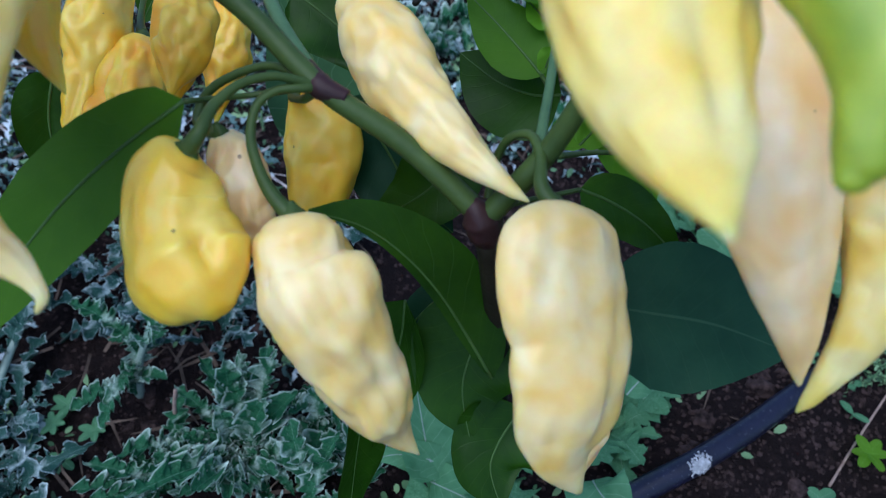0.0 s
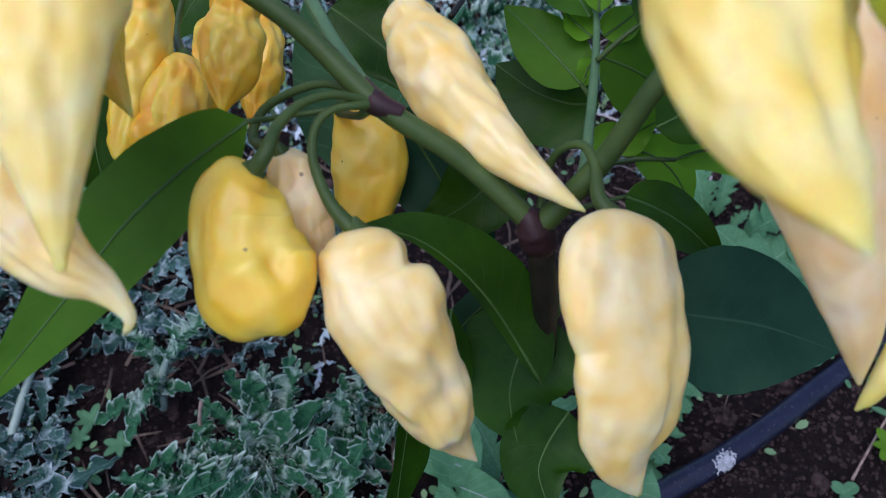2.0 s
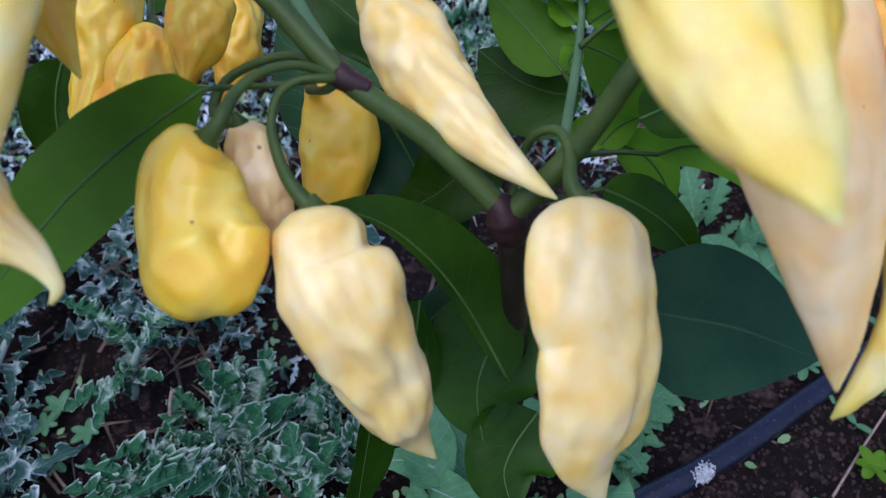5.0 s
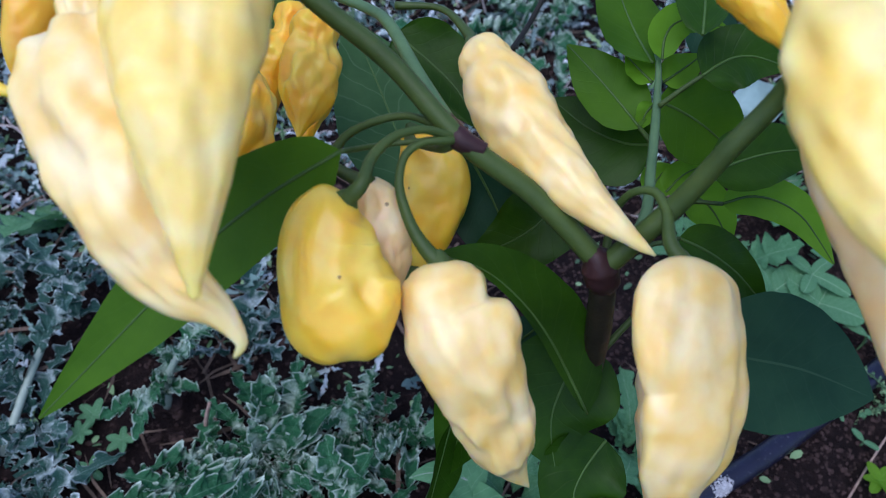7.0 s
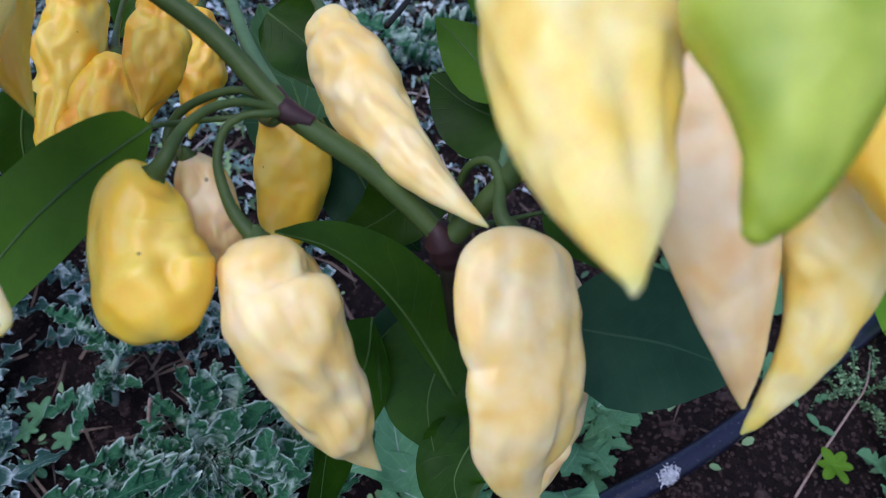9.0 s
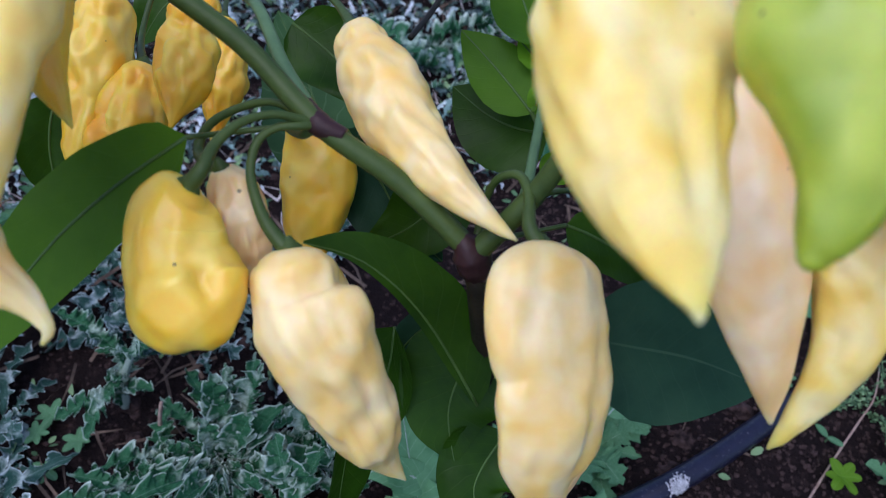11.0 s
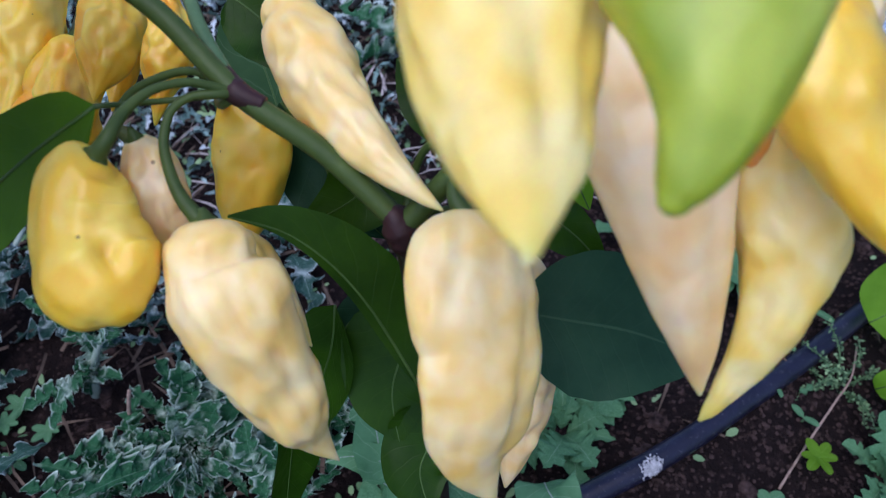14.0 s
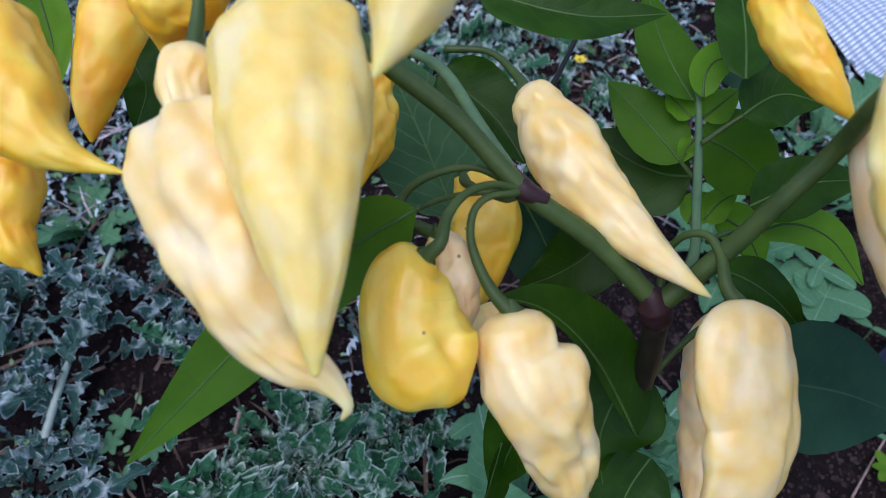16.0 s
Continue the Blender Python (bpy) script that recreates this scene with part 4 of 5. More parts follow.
# ---- ground cover ----
def jag_template(lobes, per, rows_half, rnd, width=0.34, ruffle=0.10, cut=0.72, curl=0.0, point=1.0):
    """A lobed thistle-type leaf of unit length along x, ruffled at the rim. Returns vertices, faces and UVs. point: 1 for spiny lobes, 0 for round ones."""
    n = lobes * per
    ph = rnd.random() * 9
    vs, fs, uv = [], [], []
    cols = rows_half * 2 + 1
    droop = rnd.uniform(0.15, 0.5)
    bend = rnd.uniform(-0.18, 0.18)
    for i in range(n + 1):
        u = i / n
        env = (u ** 0.6) * ((1 - u) ** 0.5) * 1.95
        for c in range(cols):
            s = c / rows_half - 1
            f = (u * lobes + (0.3 if s > 0 else 0.0) + 0.14 * math.sin(u * 17 + ph)) % 1.0
            spike = 1 - abs(f * 2 - 1)
            tooth = point * spike ** 1.1 + (1 - point) * math.sin(math.pi * f) ** 0.55
            nick = (1 - point) * 0.16 * abs(math.sin(9.0 * math.pi * u * lobes / 3 + ph))
            w = width * 0.5 * env * (1 - cut + cut * tooth) * (1 - nick) * (1 + 0.25 * noise.noise(Vector((u * 5, ph, s))))
            fwd = 0.07 * abs(s) ** 2 * tooth
            edge = abs(s) ** 1.6
            z = 0.30 * abs(s) * w + ruffle * edge * env * (noise.noise(Vector((u * 9 + ph, s * 1.5, 2.0))) + 0.5 * noise.noise(Vector((u * 24 + ph, s * 2, 5.0))))
            z += curl * edge * env * (math.sin(6.283 * (u * lobes + (0.4 if s > 0 else 0.0)) + ph) + 0.5 * math.sin(6.283 * (u * lobes * 2.7) + ph * 2))
            vs.append((u + fwd, s * w + bend * u * u, z + 0.45 * u - droop * 1.6 * u * u))
            uv.append((u, c / (cols - 1)))
    for i in range(n):
        for c in range(cols - 1):
            a = i * cols + c
            fs.append((a, a + cols, a + cols + 1, a + 1))
    return vs, fs, uv


def template_mesh(name, tpl, material):
    me = bpy.data.meshes.new(name)
    me.from_pydata(tpl[0], [], tpl[1])
    me.materials.append(material)
    lay = me.uv_layers.new(name="blade")
    for lp in me.loops:
        lay.data[lp.index].uv = tpl[2][lp.vertex_index]
    for poly in me.polygons:
        poly.use_smooth = True
    return me


trnd = random.Random(5)
THISTLE = [jag_template(7, 14, 4, trnd, 0.36, 0.12, 0.70, 0.080, 0.35) for _ in range(7)]
SPINY = [jag_template(5, 8, 3, trnd, 0.52, 0.16, 0.84, 0.04, 0.9) for _ in range(6)]
CUT = [jag_template(5, 10, 3, trnd, 0.60, 0.07, 0.62, 0.0, 0.5) for _ in range(4)]
FROST_MESHES = [template_mesh("leaf", t, LEAF_FROST) for t in THISTLE]
GREY_MESHES = [template_mesh("leaf", t, LEAF_GREY) for t in SPINY]
CUT_MESHES = [template_mesh("leaf", t, LEAF_PALE) for t in CUT]


def rib_mesh(material):
    vs, fs = [], []
    for i in range(9):
        u = i / 8
        for j in range(5):
            th = j * 2 * math.pi / 5
            r = 0.016 * (1.15 - u)
            vs.append((u, math.cos(th) * r, math.sin(th) * r + 0.004 + 0.45 * u - 0.32 * 1.6 * u * u))
    for i in range(8):
        for j in range(5):
            fs.append((i * 5 + j, i * 5 + (j + 1) % 5, (i + 1) * 5 + (j + 1) % 5, (i + 1) * 5 + j))
    me = bpy.data.meshes.new("rib")
    me.from_pydata(vs, [], fs)
    me.materials.append(material)
    return me


def weed(name, place, meshes, count, size, rise, label, category, seed, group="", turn=(0, 360), spread=0.0, stalk=None):
    """A rosette of lobed leaves round its crown: each leaf a part of its own."""
    rnd = random.Random(seed)
    x, y = place[0], place[1]
    z = ground_height(x, y)
    ob = thing(name, (x, y, z), label, category, group)
    if stalk:
        tube("stalk", stalk, [0.0035, 0.003, 0.002], RIB_FROST, ob, origin=(x, y, z), count=14, sides=7)
    for k in range(count):
        lf = new("leaf", rnd.choice(meshes))
        lf.parent = ob
        yaw = radians(turn[0] + (turn[1] - turn[0]) * (k + rnd.random() * 0.8) / count)
        up = radians(rnd.uniform(*rise))
        s = size * rnd.uniform(0.45, 1.2)
        if stalk:
            f = rnd.random() ** 0.8
            base = spline(stalk, 11)[int(f * 10)] - Vector((x, y, z))
        else:
            base = Vector((math.cos(yaw), math.sin(yaw), 0)) * spread * rnd.random() + Vector((0, 0, 0.002))
        lf.matrix_basis = Matrix.LocRotScale(base, Euler((radians(rnd.uniform(-24, 24)), -up, yaw)), (s, s * rnd.uniform(0.8, 1.25), s * rnd.uniform(0.8, 1.4)))
    return ob


# the big frosted clump and its neighbours
weed("thistle", (-0.092, 0.340, 0.020), FROST_MESHES, 38, 0.062, (25, 80), "frosted blue-green ruffled thistle clump on the soil", "weed", 1, "thistles", spread=0.03)
weed("thistle", (-0.132, 0.311, 0.020), FROST_MESHES, 16, 0.048, (10, 65), "frosted ruffled thistle rosette on the soil", "weed", 2, "thistles", spread=0.02)
weed("thistle", (-0.037, 0.345, 0.020), FROST_MESHES, 12, 0.045, (10, 65), "frosted ruffled thistle rosette on the soil", "weed", 3, "thistles", spread=0.02)
weed("thistle", (-0.038, 0.296, 0.020), FROST_MESHES, 16, 0.050, (10, 65), "frosted ruffled thistle rosette on the soil", "weed", 4, "thistles", spread=0.03)
weed("thistle", (-0.173, 0.384, 0.020), FROST_MESHES, 12, 0.055, (15, 75), "upright frosted thistle beside bare soil", "weed", 5, "thistles", stalk=[(-0.182, 0.391, 0.000), (-0.176, 0.398, 0.030), (-0.157, 0.405, 0.070)])
weed("thistle", (-0.133, 0.452, 0.020), GREY_MESHES, 8, 0.06, (10, 60), "grey spiny thistle on the soil", "weed", 6, "thistles", spread=0.02)
weed("thistle", (-0.202, 0.452, 0.020), GREY_MESHES, 8, 0.055, (10, 60), "grey spiny thistle on the soil", "weed", 7, "thistles", spread=0.02)
weed("thistle", (-0.291, 0.355, 0.000), GREY_MESHES, 15, 0.062, (5, 45), "blue-grey spiny thistle with a pale stalk", "weed", 8, "thistles", stalk=[(-0.290, 0.346, 0.000), (-0.284, 0.396, 0.020), (-0.277, 0.460, 0.035), (-0.266, 0.519, 0.050)])
weed("thistle", (-0.287, 0.333, 0.000), GREY_MESHES, 10, 0.055, (5, 40), "blue-grey spiny thistle rosette", "weed", 9, "thistles", spread=0.01)
weed("thistle", (-0.273, 0.376, 0.000), GREY_MESHES, 10, 0.055, (5, 45), "blue-grey spiny thistle rosette", "weed", 10, "thistles", spread=0.01)
weed("thistle", (-0.251, 0.314, -0.000), GREY_MESHES, 10, 0.055, (5, 45), "blue-grey spiny thistle rosette", "weed", 11, "thistles", spread=0.01)
weed("thistle", (-0.342, 0.438, 0.000), GREY_MESHES, 12, 0.06, (5, 50), "blue-grey spiny thistle rosette", "weed", 12, "thistles", spread=0.02)
weed("thistle", (-0.353, 0.495, 0.000), GREY_MESHES, 12, 0.06, (5, 50), "blue-grey spiny thistle rosette", "weed", 13, "thistles", spread=0.02)
weed("thistle", (-0.229, 0.509, 0.000), GREY_MESHES, 10, 0.055, (5, 50), "blue-grey spiny thistle rosette", "weed", 14, "thistles", spread=0.02)
weed("thistle", (-0.060, 0.544, 0.000), GREY_MESHES, 12, 0.06, (5, 50), "blue-grey spiny thistle rosette", "weed", 15, "thistles", spread=0.02)
weed("thistle", (-0.028, 0.379, 0.000), FROST_MESHES, 12, 0.045, (15, 70), "small frosted thistle on dark soil", "weed", 16, "thistles", spread=0.01)
weed("thistle", (0.003, 0.365, 0.000), FROST_MESHES, 7, 0.04, (15, 70), "small frosted thistle on dark soil", "weed", 17, "thistles", spread=0.01)
weed("fern_weed", (-0.321, 0.580, 0.010), CUT_MESHES, 7, 0.075, (5, 40), "fresh green fern-like weed among grey thistles", "weed", 18, spread=0.01)
weed("cut_leaved_weed", (0.170, 0.362, 0.000), CUT_MESHES, 12, 0.055, (15, 55), "pale blue-green weed with deeply cut leaves", "weed", 19, spread=0.01)
weed("cut_leaved_weed", (0.079, 0.322, -0.000), CUT_MESHES, 7, 0.06, (15, 55), "pale blue-green weed with deeply cut leaves", "weed", 20, spread=0.01)
weed("cut_leaved_weed", (0.284, 0.551, 0.000), CUT_MESHES, 12, 0.06, (15, 60), "pale green bushy weed on the soil", "weed", 21, spread=0.03)
weed("cut_leaved_weed", (0.382, 0.625, 0.000), CUT_MESHES, 10, 0.07, (10, 60), "pale green bushy weed on the soil", "weed", 22, spread=0.03)
weed("cut_leaved_weed", (0.429, 0.729, 0.000), CUT_MESHES, 12, 0.09, (10, 60), "pale green bushy weed on the soil", "weed", 23, spread=0.03)
weed("cut_leaved_weed", (0.395, 0.334, 0.000), CUT_MESHES, 9, 0.05, (15, 65), "small green fern-leaved weed on the soil", "weed", 24, spread=0.005)
weed("thistle", (0.161, 0.756, 0.000), FROST_MESHES, 10, 0.09, (10, 50), "pale dusty weed by bare soil", "weed", 25, spread=0.03)
weed("thistle", (0.138, 0.926, 0.000), FROST_MESHES, 10, 0.10, (10, 60), "pale dusty weed by bare soil", "weed", 26, spread=0.03)
weed("thistle", (0.070, 0.841, 0.000), FROST_MESHES, 10, 0.09, (10, 60), "pale dusty weed by bare soil", "weed", 27, spread=0.03)


def round_leaf_mesh(name, material, long=1.0):
    vs, fs, uv = [(0, 0, 0)], [], [(0, 0.5)]
    nr, nt = 4, 18
    for r in range(1, nr + 1):
        for k in range(nt):
            th = 2 * math.pi * k / nt
            rr = r / nr
            x = 0.5 + 0.5 * rr * math.cos(th)
            y = 0.42 / long * rr * math.sin(th)
            vs.append((x, y, 0.10 * abs(y) + 0.16 * x - 0.18 * x * x + 0.02 * math.sin(3 * th) * rr))
            uv.append((x, 0.5 + y))
    vs[0] = (0.5, 0, 0.035)
    uv[0] = (0.5, 0.5)
    for k in range(nt):
        fs.append((0, 1 + k, 1 + (k + 1) % nt))
    for r in range(nr - 1):
        for k in range(nt):
            a, b = 1 + r * nt + k, 1 + r * nt + (k + 1) % nt
            fs.append((a, a + nt, b + nt, b))
    return template_mesh(name, (vs, fs, uv), material)


ROUND = round_leaf_mesh("leaf", LEAF_PALE)
OVAL = round_leaf_mesh("leaf", LEAF_PALE, 1.7)
BRIGHT = round_leaf_mesh("leaf", LEAF_YOUNG, 1.5)


def seedling(place, mesh, count, size, lift, seed, label, tilt=15, name="seedling"):
    rnd = random.Random(seed)
    x, y = place[0], place[1]
    z = ground_height(x, y)
    ob = thing(name, (x, y, z), label, "seedling", "seedlings on the soil")
    tube("stem", [(x, y, z - 0.002), (x + 0.001, y, z + lift * 0.5), (x, y + 0.001, z + lift)], [0.0009, 0.0008, 0.0007], STEM_PALE, ob, origin=(x, y, z), count=6, sides=6)
    a0 = rnd.random() * 360
    for k in range(count):
        lf = new("leaf", mesh)
        lf.parent = ob
        s = size * rnd.uniform(0.8, 1.15)
        lf.matrix_basis = Matrix.LocRotScale((0, 0, lift), Euler((radians(rnd.uniform(-12, 12)), -radians(rnd.uniform(0, tilt)), radians(a0 + 360 * k / count + rnd.uniform(-12, 12)))), (s, s, s))
    return ob


for k, (place, mesh, cnt, size, lift) in enumerate([
        ((0.310, 0.501, 0.020), ROUND, 5, 0.034, 0.03), ((0.344, 0.489, 0.020), ROUND, 4, 0.036, 0.025), ((0.343, 0.514, 0.020), OVAL, 4, 0.032, 0.035),
        ((0.293, 0.514, 0.020), ROUND, 3, 0.036, 0.02), ((0.373, 0.457, 0.000), OVAL, 2, 0.022, 0.02), ((0.326, 0.387, 0.000), OVAL, 2, 0.010, 0.006),
        ((0.344, 0.370, 0.000), OVAL, 2, 0.012, 0.006), ((0.235, 0.415, 0.000), OVAL, 3, 0.012, 0.008), ((0.350, 0.390, 0.000), ROUND, 2, 0.007, 0.006),
        ((0.308, 0.313, 0.000), ROUND, 3, 0.012, 0.006), ((0.315, 0.411, 0.000), OVAL, 6, 0.014, 0.006), ((-0.223, 0.337, 0.000), OVAL, 6, 0.012, 0.008),
        ((-0.239, 0.364, 0.000), OVAL, 6, 0.012, 0.008), ((-0.206, 0.360, 0.000), OVAL, 6, 0.012, 0.008), ((-0.235, 0.381, 0.000), OVAL, 6, 0.012, 0.008),
        ((0.043, 0.376, 0.060), OVAL, 2, 0.03, 0.03)]):
    seedling(place, mesh, cnt, size, lift, 40 + k, "small pale green seedling on dark soil")
seedling((0.346, 0.341, 0.010), BRIGHT, 6, 0.014, 0.012, 60, "bright green star-shaped seedling on dark soil")

# broad weed leaves under the plant
broad = thing("broad_leaved_weed", (0.035, 0.322, 0.000), "pale green broad-leaved weed beneath the chili plant", "weed")
bo = tuple(broad.location)
for k, (pts, w, nrm) in enumerate([
        ([(0.048, 0.308, 0.040), (0.043, 0.322, 0.060), (0.039, 0.338, 0.075), (0.035, 0.356, 0.085)], 0.035, (0.4, -0.7, 0.6)),
        ([(0.059, 0.316, 0.040), (0.041, 0.316, 0.055), (0.024, 0.316, 0.060), (0.009, 0.314, 0.055)], 0.022, (0.1, -0.6, 0.8)),
        ([(0.044, 0.312, 0.030), (0.052, 0.304, 0.040), (0.067, 0.297, 0.040), (0.081, 0.294, 0.030)], 0.03, (0.0, -0.5, 0.8)),
        ([(0.150, 0.309, 0.040), (0.151, 0.298, 0.050), (0.157, 0.287, 0.050), (0.161, 0.280, 0.040)], 0.04, (0.0, -0.5, 0.8)),
        ([(0.178, 0.366, 0.050), (0.187, 0.374, 0.055), (0.195, 0.379, 0.055), (0.208, 0.379, 0.050)], 0.02, (0.0, -0.5, 0.8))]):
    blade("leaf", pts, w, nrm, LEAF_PALE, broad, bo, seed=k, ribmat=RIB_FROST)
far_leaf = thing("broad_leaved_weed", (0.450, 0.446, 0.000), "broad fresh green leaf low over the soil", "weed")
blade("leaf", [(0.401, 0.433, 0.050), (0.415, 0.436, 0.060), (0.441, 0.447, 0.060), (0.475, 0.454, 0.050)], 0.07, (0, -0.5, 0.8), LEAF_YOUNG, far_leaf, tuple(far_leaf.location), seed=3)
blade("leaf", [(0.404, 0.394, 0.020), (0.411, 0.391, 0.030), (0.423, 0.390, 0.030), (0.446, 0.392, 0.020)], 0.025, (0, -0.5, 0.8), LEAF_YOUNG, far_leaf, tuple(far_leaf.location), seed=5)

wilted = thing("wilted_leaf", (0.352, 0.752, 0.000), "pale frosted wilted leaf lying behind the chili plant", "leaf")
blade("leaf_blade", [(0.352, 0.752, 0.010), (0.356, 0.753, 0.030), (0.372, 0.772, 0.035), (0.397, 0.803, 0.030)], 0.050, (0, -0.5, 0.85), LITTER_PALE, wilted, tuple(wilted.location), seed=8, ribmat=RIB_FROST, fold=0.2, wave=0.2)

# bushy creeping weed over the pipe
creeper = thing("creeping_weed", (0.385, 0.403, 0.000), "tiny-leaved creeping weed growing over the black pipe", "weed")
co = Vector(creeper.location)
crnd = random.Random(8)
cl_v, cl_f = [], []
tips = [(0.339, 0.410, 0.030), (0.353, 0.419, 0.040), (0.371, 0.432, 0.050), (0.394, 0.424, 0.040), (0.404, 0.405, 0.030), (0.342, 0.387, 0.020), (0.354, 0.392, 0.050), (0.391, 0.369, 0.010), (0.401, 0.358, 0.005), (0.349, 0.384, 0.040)]
for tip in tips:
    tv = Vector(tip)
    mid = (co + tv) / 2 + Vector((crnd.uniform(-0.01, 0.01), 0, 0.012))
    tube("sprig", [co + Vector((0, 0, 0.004)), mid, tv], [0.0009, 0.0007, 0.0004], STEM_PALE, creeper, origin=co, count=10, sides=5)
    for p in spline([co, mid, tv], 16)[3:]:
        for q in range(5):
            d = Vector((crnd.uniform(-1, 1), crnd.uniform(-1, 1), crnd.uniform(-0.3, 1))).normalized()
            e = d.cross(Vector((crnd.uniform(-1, 1), 0.3, 1))).normalized()
            s = crnd.uniform(0.0022, 0.0042)
            k = len(cl_v)
            b = p - co + d * 0.001
            cl_v += [b, b + d * s * 0.5 + e * s * 0.32, b + d * s, b + d * s * 0.5 - e * s * 0.32]
            cl_f.append((k, k + 1, k + 2, k + 3))
tiny = mesh_object("foliage", cl_v, cl_f, LITTER_GREEN, creeper)
tagged(tiny, kind="stuff")

# irrigation pipe, with a lime spot
pipe = thing("irrigation_pipe", (0.229, 0.341, 0.000), "dusty black plastic irrigation pipe lying on soil", "pipe")
PIPE = [(0.063, 0.237, 0.028), (0.126, 0.276, 0.028), (0.176, 0.304, 0.028), (0.221, 0.327, 0.029), (0.261, 0.351, 0.029), (0.304, 0.380, 0.029), (0.357, 0.416, 0.029), (0.418, 0.461, 0.029), (0.492, 0.513, 0.029), (0.624, 0.603, 0.029)]
tube("tube", PIPE, [0.0082, 0.0082], HOSE, pipe, origin=tuple(pipe.location), count=80, sides=20, rough=0.02)
lime_v, lime_f = [], []
lrnd = random.Random(3)
pc = Vector((0.221, 0.327, 0.029))
pd = (Vector(PIPE[4]) - Vector(PIPE[2])).normalized()
ps = pd.cross(Vector((0, 0, 1))).normalized()
if ps.y > 0:
    ps = -ps
for k in range(420):
    a, b = lrnd.gauss(0, 0.0042), lrnd.gauss(0.3, 0.33)
    if abs(a) > 0.009:
        continue
    nrm = (Vector((0, 0, 1)) * math.cos(b + 0.35) + ps * math.sin(b + 0.35))
    c = pc + pd * a + nrm * 0.0084 - Vector(pipe.location)
    t2 = pd.cross(nrm)
    s = lrnd.uniform(0.0004, 0.0011)
    q = len(lime_v)
    lime_v += [c + pd * s, c + t2 * s, c - pd * s, c - t2 * s, c + nrm * s * 0.9]
    lime_f += [(q, q + 1, q + 4), (q + 1, q + 2, q + 4), (q + 2, q + 3, q + 4), (q + 3, q, q + 4)]
mesh_object("lime_spot", lime_v, lime_f, LIME, pipe, "white crusty lime spot", smooth=False)

# dry twigs and a piece of wood
tw = thing("dry_twig", (0.321, 0.326, 0.000), "thin pale dry twig lying on the soil", "twig")
tube("twig", [(0.318, 0.323, 0.004), (0.343, 0.352, 0.012), (0.369, 0.381, 0.022), (0.386, 0.400, 0.026), (0.398, 0.426, 0.030)], [0.0010, 0.0009, 0.0008, 0.0006], TWIG, tw, origin=tuple(tw.location), count=26, sides=7, rough=0.25)
wd = thing("wood_piece", (0.449, 0.443, 0.000), "broken brown stick lying on the soil", "stick")
tube("stick", [(0.427, 0.442, 0.008), (0.442, 0.437, 0.010), (0.477, 0.433, 0.010)], [0.006, 0.007, 0.006], TWIG, wd, origin=tuple(wd.location), rough=0.3, sides=9)
st = thing("dry_twig", (-0.148, 0.363, 0.000), "upright dead stalk beside a thistle", "twig")
tube("twig", [(-0.146, 0.361, -0.000), (-0.140, 0.365, 0.030), (-0.134, 0.367, 0.050)], [0.0018, 0.0016, 0.0013], TWIG, st, origin=tuple(st.location), sides=6, count=8)

# small yellow flower
fl = thing("yellow_flower", (0.176, 0.829, 0.030), "tiny yellow flower among weeds", "flower")
fo = Vector(fl.location)
tube("stem", [(fo.x, fo.y + 0.005, 0), fo - Vector((0, 0, 0.004))], [0.0012, 0.001], STEM_PALE, fl, origin=fo, count=5, sides=5)
for k in range(6):
    th = k * math.pi / 3
    d = Vector((math.cos(th), math.sin(th), 0.25))
    e = Vector((-math.sin(th), math.cos(th), 0))
    mesh_object("petal", [d * 0.001, d * 0.005 + e * 0.003, d * 0.009, d * 0.005 - e * 0.003], [(0, 1, 2, 3)], PETAL, fl)

# white woven net in the distance
net = thing("woven_net", (0.583, 0.822, 0.000), "white woven garden net heaped on the ground", "net")
no = Vector(net.location)
nv_, nf_ = [], []
e1 = Vector((0.62, 0.10, 0))
e2 = Vector((-0.06, 0.75, 0))
NX, NY = 40, 40
base = Vector((0.509, 0.706, 0.000))
for j in range(NY + 1):
    for i in range(NX + 1):
        u, v = i / NX, j / NY
        p = base + e1 * u + e2 * v
        z = 0.02 + 0.10 * (1 - math.exp(-4 * min(u, v, 1 - u))) + 0.025 * noise.noise(Vector((u * 6, v * 6, 0))) + 0.01 * math.sin(v * 22 + u * 9)
        nv_.append(Vector((p.x + 0.03 * noise.noise(Vector((v * 4, 1, 0))), p.y + 0.03 * noise.noise(Vector((u * 4, 5, 0))), z)) - no)
for j in range(NY):
    for i in range(NX):
        a = j * (NX + 1) + i
        nf_.append((a, a + 1, a + NX + 2, a + NX + 1))
mesh_object("cloth", nv_, nf_, NET, net, uvs=[(i / NX, j / NY) for j in range(NY + 1) for i in range(NX + 1)])

# pale stone
stone = thing("stone", (0.510, 0.629, 0.000), "pale grey rough stone on the soil", "stone")
bm = bmesh.new()
bmesh.ops.create_icosphere(bm, subdivisions=3, radius=0.028)
for v in bm.verts:
    v.co *= 1 + 0.35 * noise.noise(v.co * 40) + 0.1 * noise.noise(v.co * 140)
    v.co.z = v.co.z * 0.6 + 0.012
me = bpy.data.meshes.new("rock")
bm.to_mesh(me)
bm.free()
me.materials.append(STONE)
rock = new("rock", me)
rock.parent = stone


def cover(x, y):
    """How thickly weeds cover the soil at a place."""
    k = 0.5 + 0.9 * noise.noise(Vector((x * 6 + 3, y * 6, 4))) + 0.35 * noise.noise(Vector((x * 15, y * 15, 9)))
    if x > 0.13 and y < 0.60 + 0.3 * (x - 0.13):
        return 0.0
    if x < -0.12:
        return k + (0.35 if y > 0.52 else -0.35)
    if y > 0.62:
        return k + 0.12
    return k - 0.4


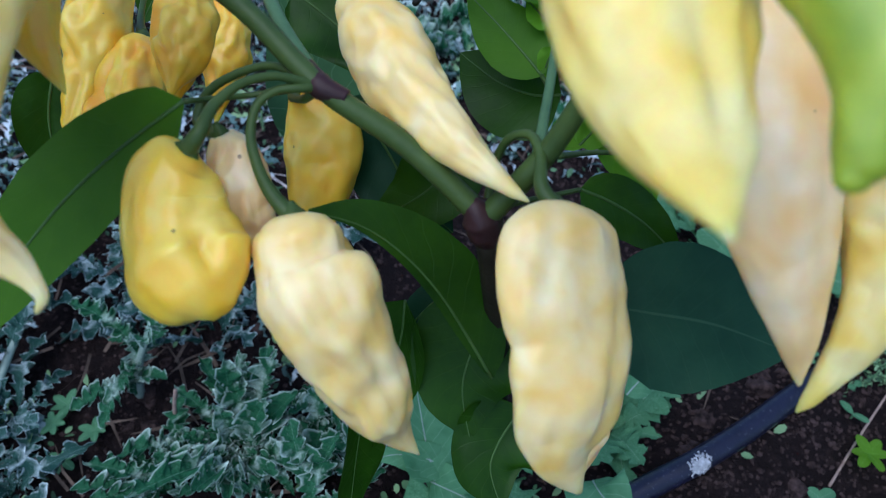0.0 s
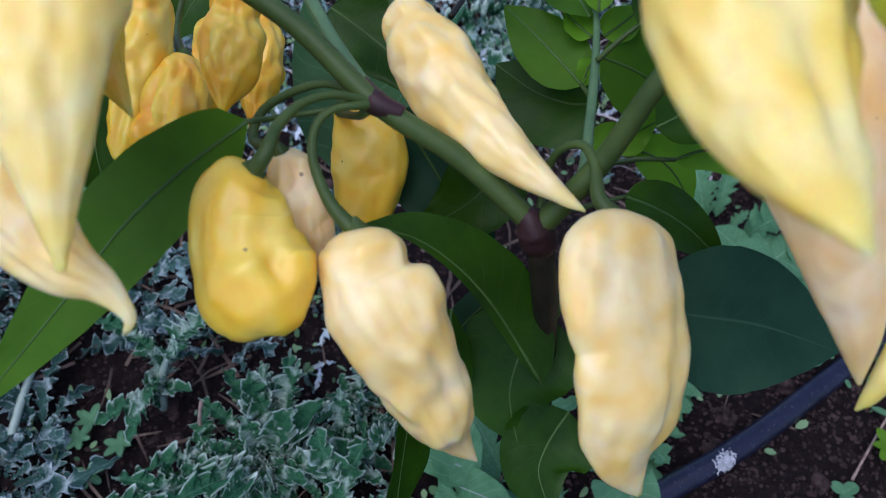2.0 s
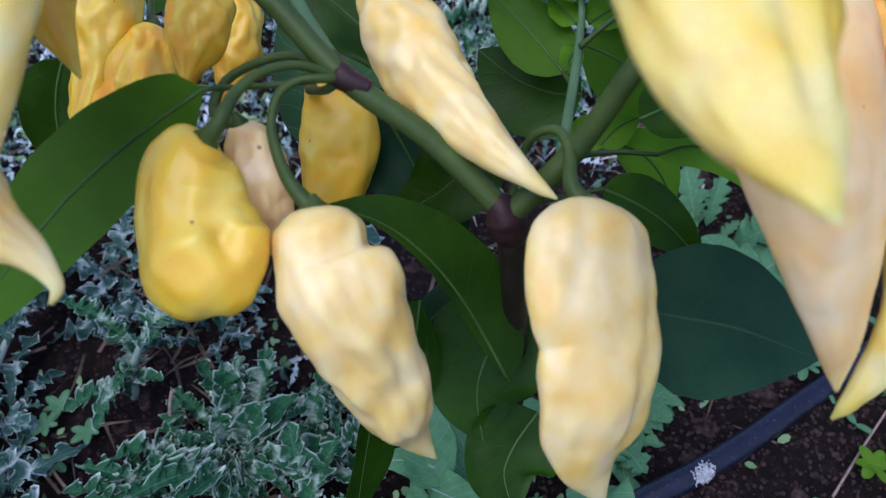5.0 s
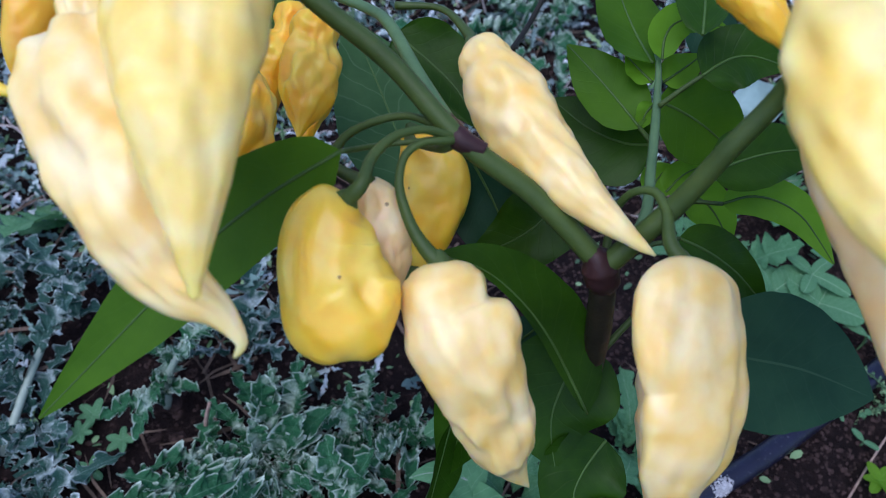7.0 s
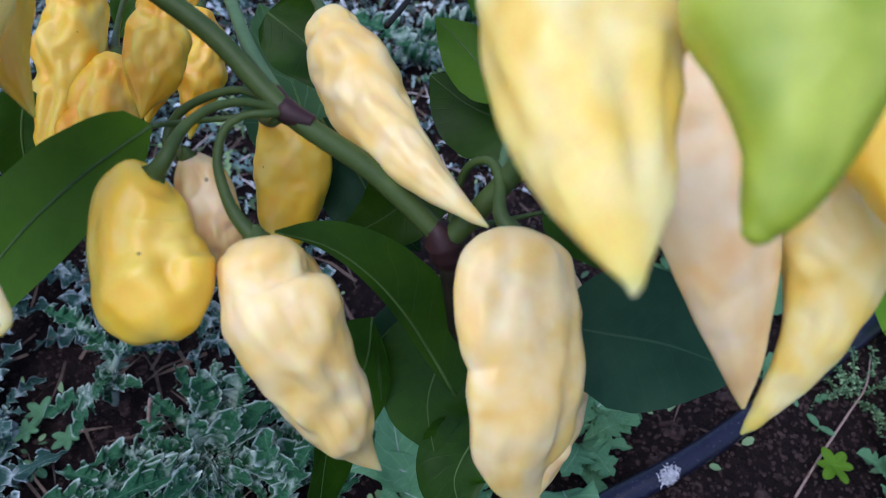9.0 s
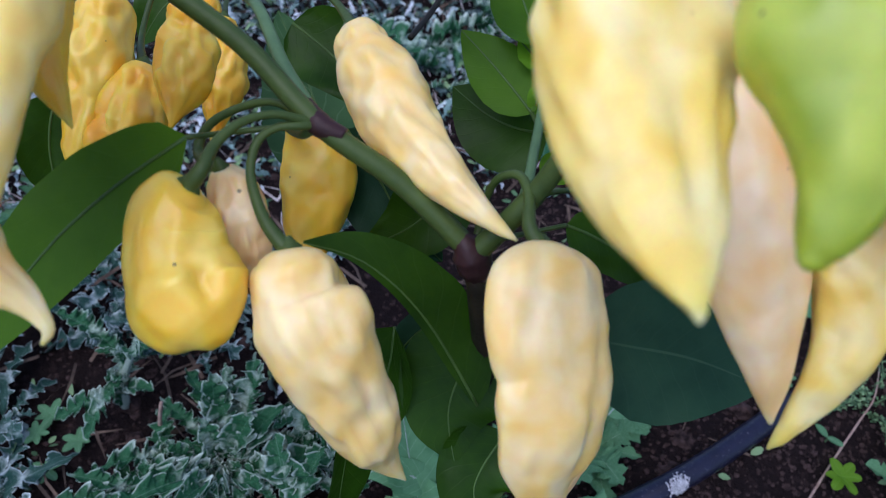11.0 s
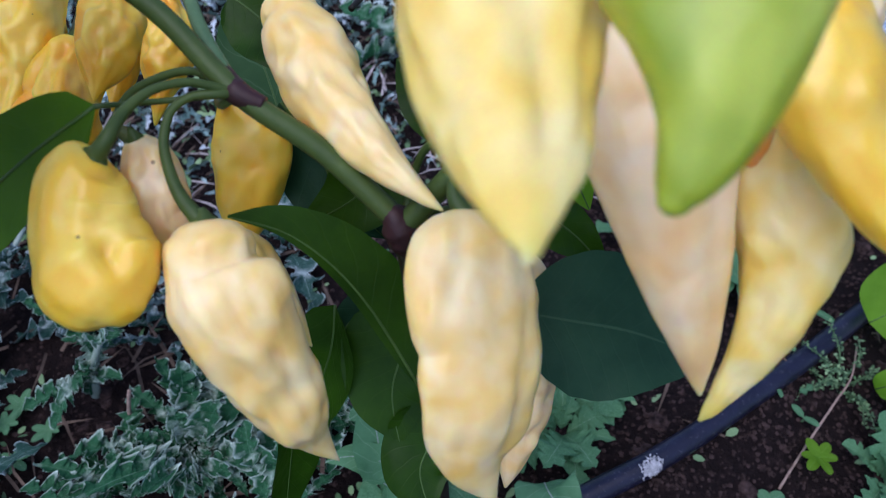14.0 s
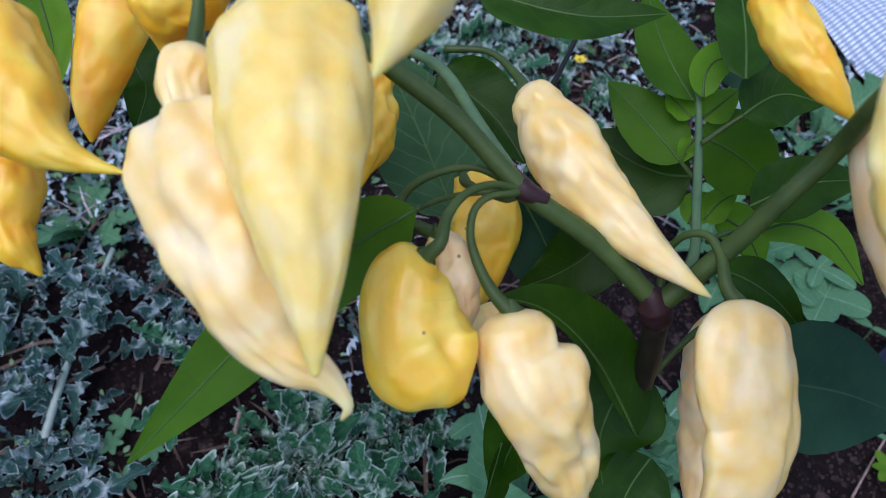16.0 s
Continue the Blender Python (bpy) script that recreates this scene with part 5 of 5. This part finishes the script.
def scatter(name, templates, count, material, size, box, seed, label, category, tilt=(-10, 60), sink=0.0, test=None, lift=0.02, smooth=True):
    rnd = random.Random(seed)
    V, F, base = [], [], 0
    made = 0
    arrs = [(np.array(t[0]), np.array(t[1])) for t in templates]
    for _ in range(count * 6):
        if made >= count:
            break
        x, y = rnd.uniform(box[0], box[1]), rnd.uniform(box[2], box[3])
        if test and rnd.random() > test(x, y):
            continue
        vs, fs = rnd.choice(arrs)
        s = size * rnd.uniform(0.5, 1.3)
        m = np.array(Euler((radians(rnd.uniform(-50, 50)), -radians(rnd.uniform(*tilt)), rnd.random() * 6.283)).to_matrix()) * s
        V.append(vs @ m.T + np.array((x, y, ground_height(x, y) + sink + rnd.random() ** 2 * lift)))
        F.append(fs + base)
        base += len(vs)
        made += 1
    ob = mesh_object(name, np.concatenate(V).tolist(), np.concatenate(F).tolist(), material, smooth=smooth)
    return tagged(ob, label, category, kind="stuff")


MAT_T = [jag_template(4, 4, 1, trnd, 0.36, 0.26, 0.85) for _ in range(8)]
TINY_T = [([(0, 0, 0), (0.3, 0.24, 0.07), (0.7, 0.30, 0.08), (1, 0.12, 0.02), (1, -0.12, 0.02), (0.7, -0.30, 0.08), (0.3, -0.24, 0.07), (0.5, 0, 0.02)], [(0, 7, 1), (7, 2, 1), (7, 3, 2), (7, 4, 3), (7, 5, 4), (7, 6, 5), (0, 6, 7)], None)]
BLADE_T = [([(0, 0.03, 0), (0, -0.03, 0), (0.5, -0.03, 0.12), (0.5, 0.03, 0.12), (1, 0, 0.02), (1, 0.012, 0.02)], [(0, 1, 2, 3), (3, 2, 4, 5)], None)]
scatter("weed_mat", MAT_T, 6500, LITTER, 0.024, (-0.75, 0.95, 0.36, 1.75), 21, "thick mat of grey-blue wilted thistle leaves", "weeds", test=lambda x, y: max(0.0, cover(x, y) - 0.15))
scatter("green_weed_mat", MAT_T, 900, LITTER_GREEN, 0.030, (-0.7, 0.95, 0.36, 1.75), 22, "scattered small green weed leaves", "weeds", test=lambda x, y: max(0.0, cover(x, y) - 0.3))
scatter("small_weeds", TINY_T, 2500, LITTER_GREEN, 0.008, (-0.5, 0.6, 0.28, 1.1), 23, "tiny green weed leaves on soil", "weeds", sink=0.003, lift=0.006, test=lambda x, y: 0.25 if cover(x, y) > 0.2 else 0.03)
scatter("dead_stalks", BLADE_T, 1600, STRAW, 0.045, (-0.6, 0.7, 0.30, 1.5), 24, "dry brown stalks and needles on soil", "plant litter", tilt=(-8, 12), sink=0.004, lift=0.008, test=lambda x, y: 0.5 if x < 0.12 or y > 0.6 else 0.06)

scatter("dry_straw", BLADE_T, 1500, PALE_STRAW, 0.034, (-0.5, 0.85, 0.58, 1.6), 27, "bleached straw and dead leaf bits between weeds", "plant litter", tilt=(-10, 20), sink=0.006, lift=0.012, test=lambda x, y: 0.6)
scatter("pale_weed_mat", MAT_T, 3000, LITTER_PALE, 0.026, (-0.75, 0.95, 0.44, 1.7), 28, "pale blue-green weed leaves behind the plant", "weeds", test=lambda x, y: 0.0 if y < 0.62 and x > -0.05 else max(0.12, cover(x, y) - 0.1))


def clod_templates(count, seed):
    rnd = random.Random(seed)
    res = []
    for _ in range(count):
        bm = bmesh.new()
        bmesh.ops.create_icosphere(bm, subdivisions=1, radius=0.5)
        for v in bm.verts:
            v.co *= rnd.uniform(0.7, 1.25)
        bm.verts.ensure_lookup_table()
        res.append(([tuple(v.co) for v in bm.verts], [tuple(v.index for v in f.verts) for f in bm.faces], None))
        bm.free()
    return res


scatter("soil_crumbs", clod_templates(6, 3), 26000, CLOD, 0.0036, (-0.30, 0.60, 0.22, 0.90), 25, "dark crumbs of moist soil", "soil", tilt=(-90, 90), lift=0.001, sink=-0.001, test=lambda x, y: 0.9 if x > 0.1 else 0.35, smooth=False)
scatter("soil_clods", clod_templates(6, 4), 500, CLOD, 0.016, (-0.4, 0.7, 0.22, 1.2), 26, "larger clods of dark soil", "soil", tilt=(-90, 90), lift=0.001, sink=-0.004, test=lambda x, y: 0.7, smooth=False)
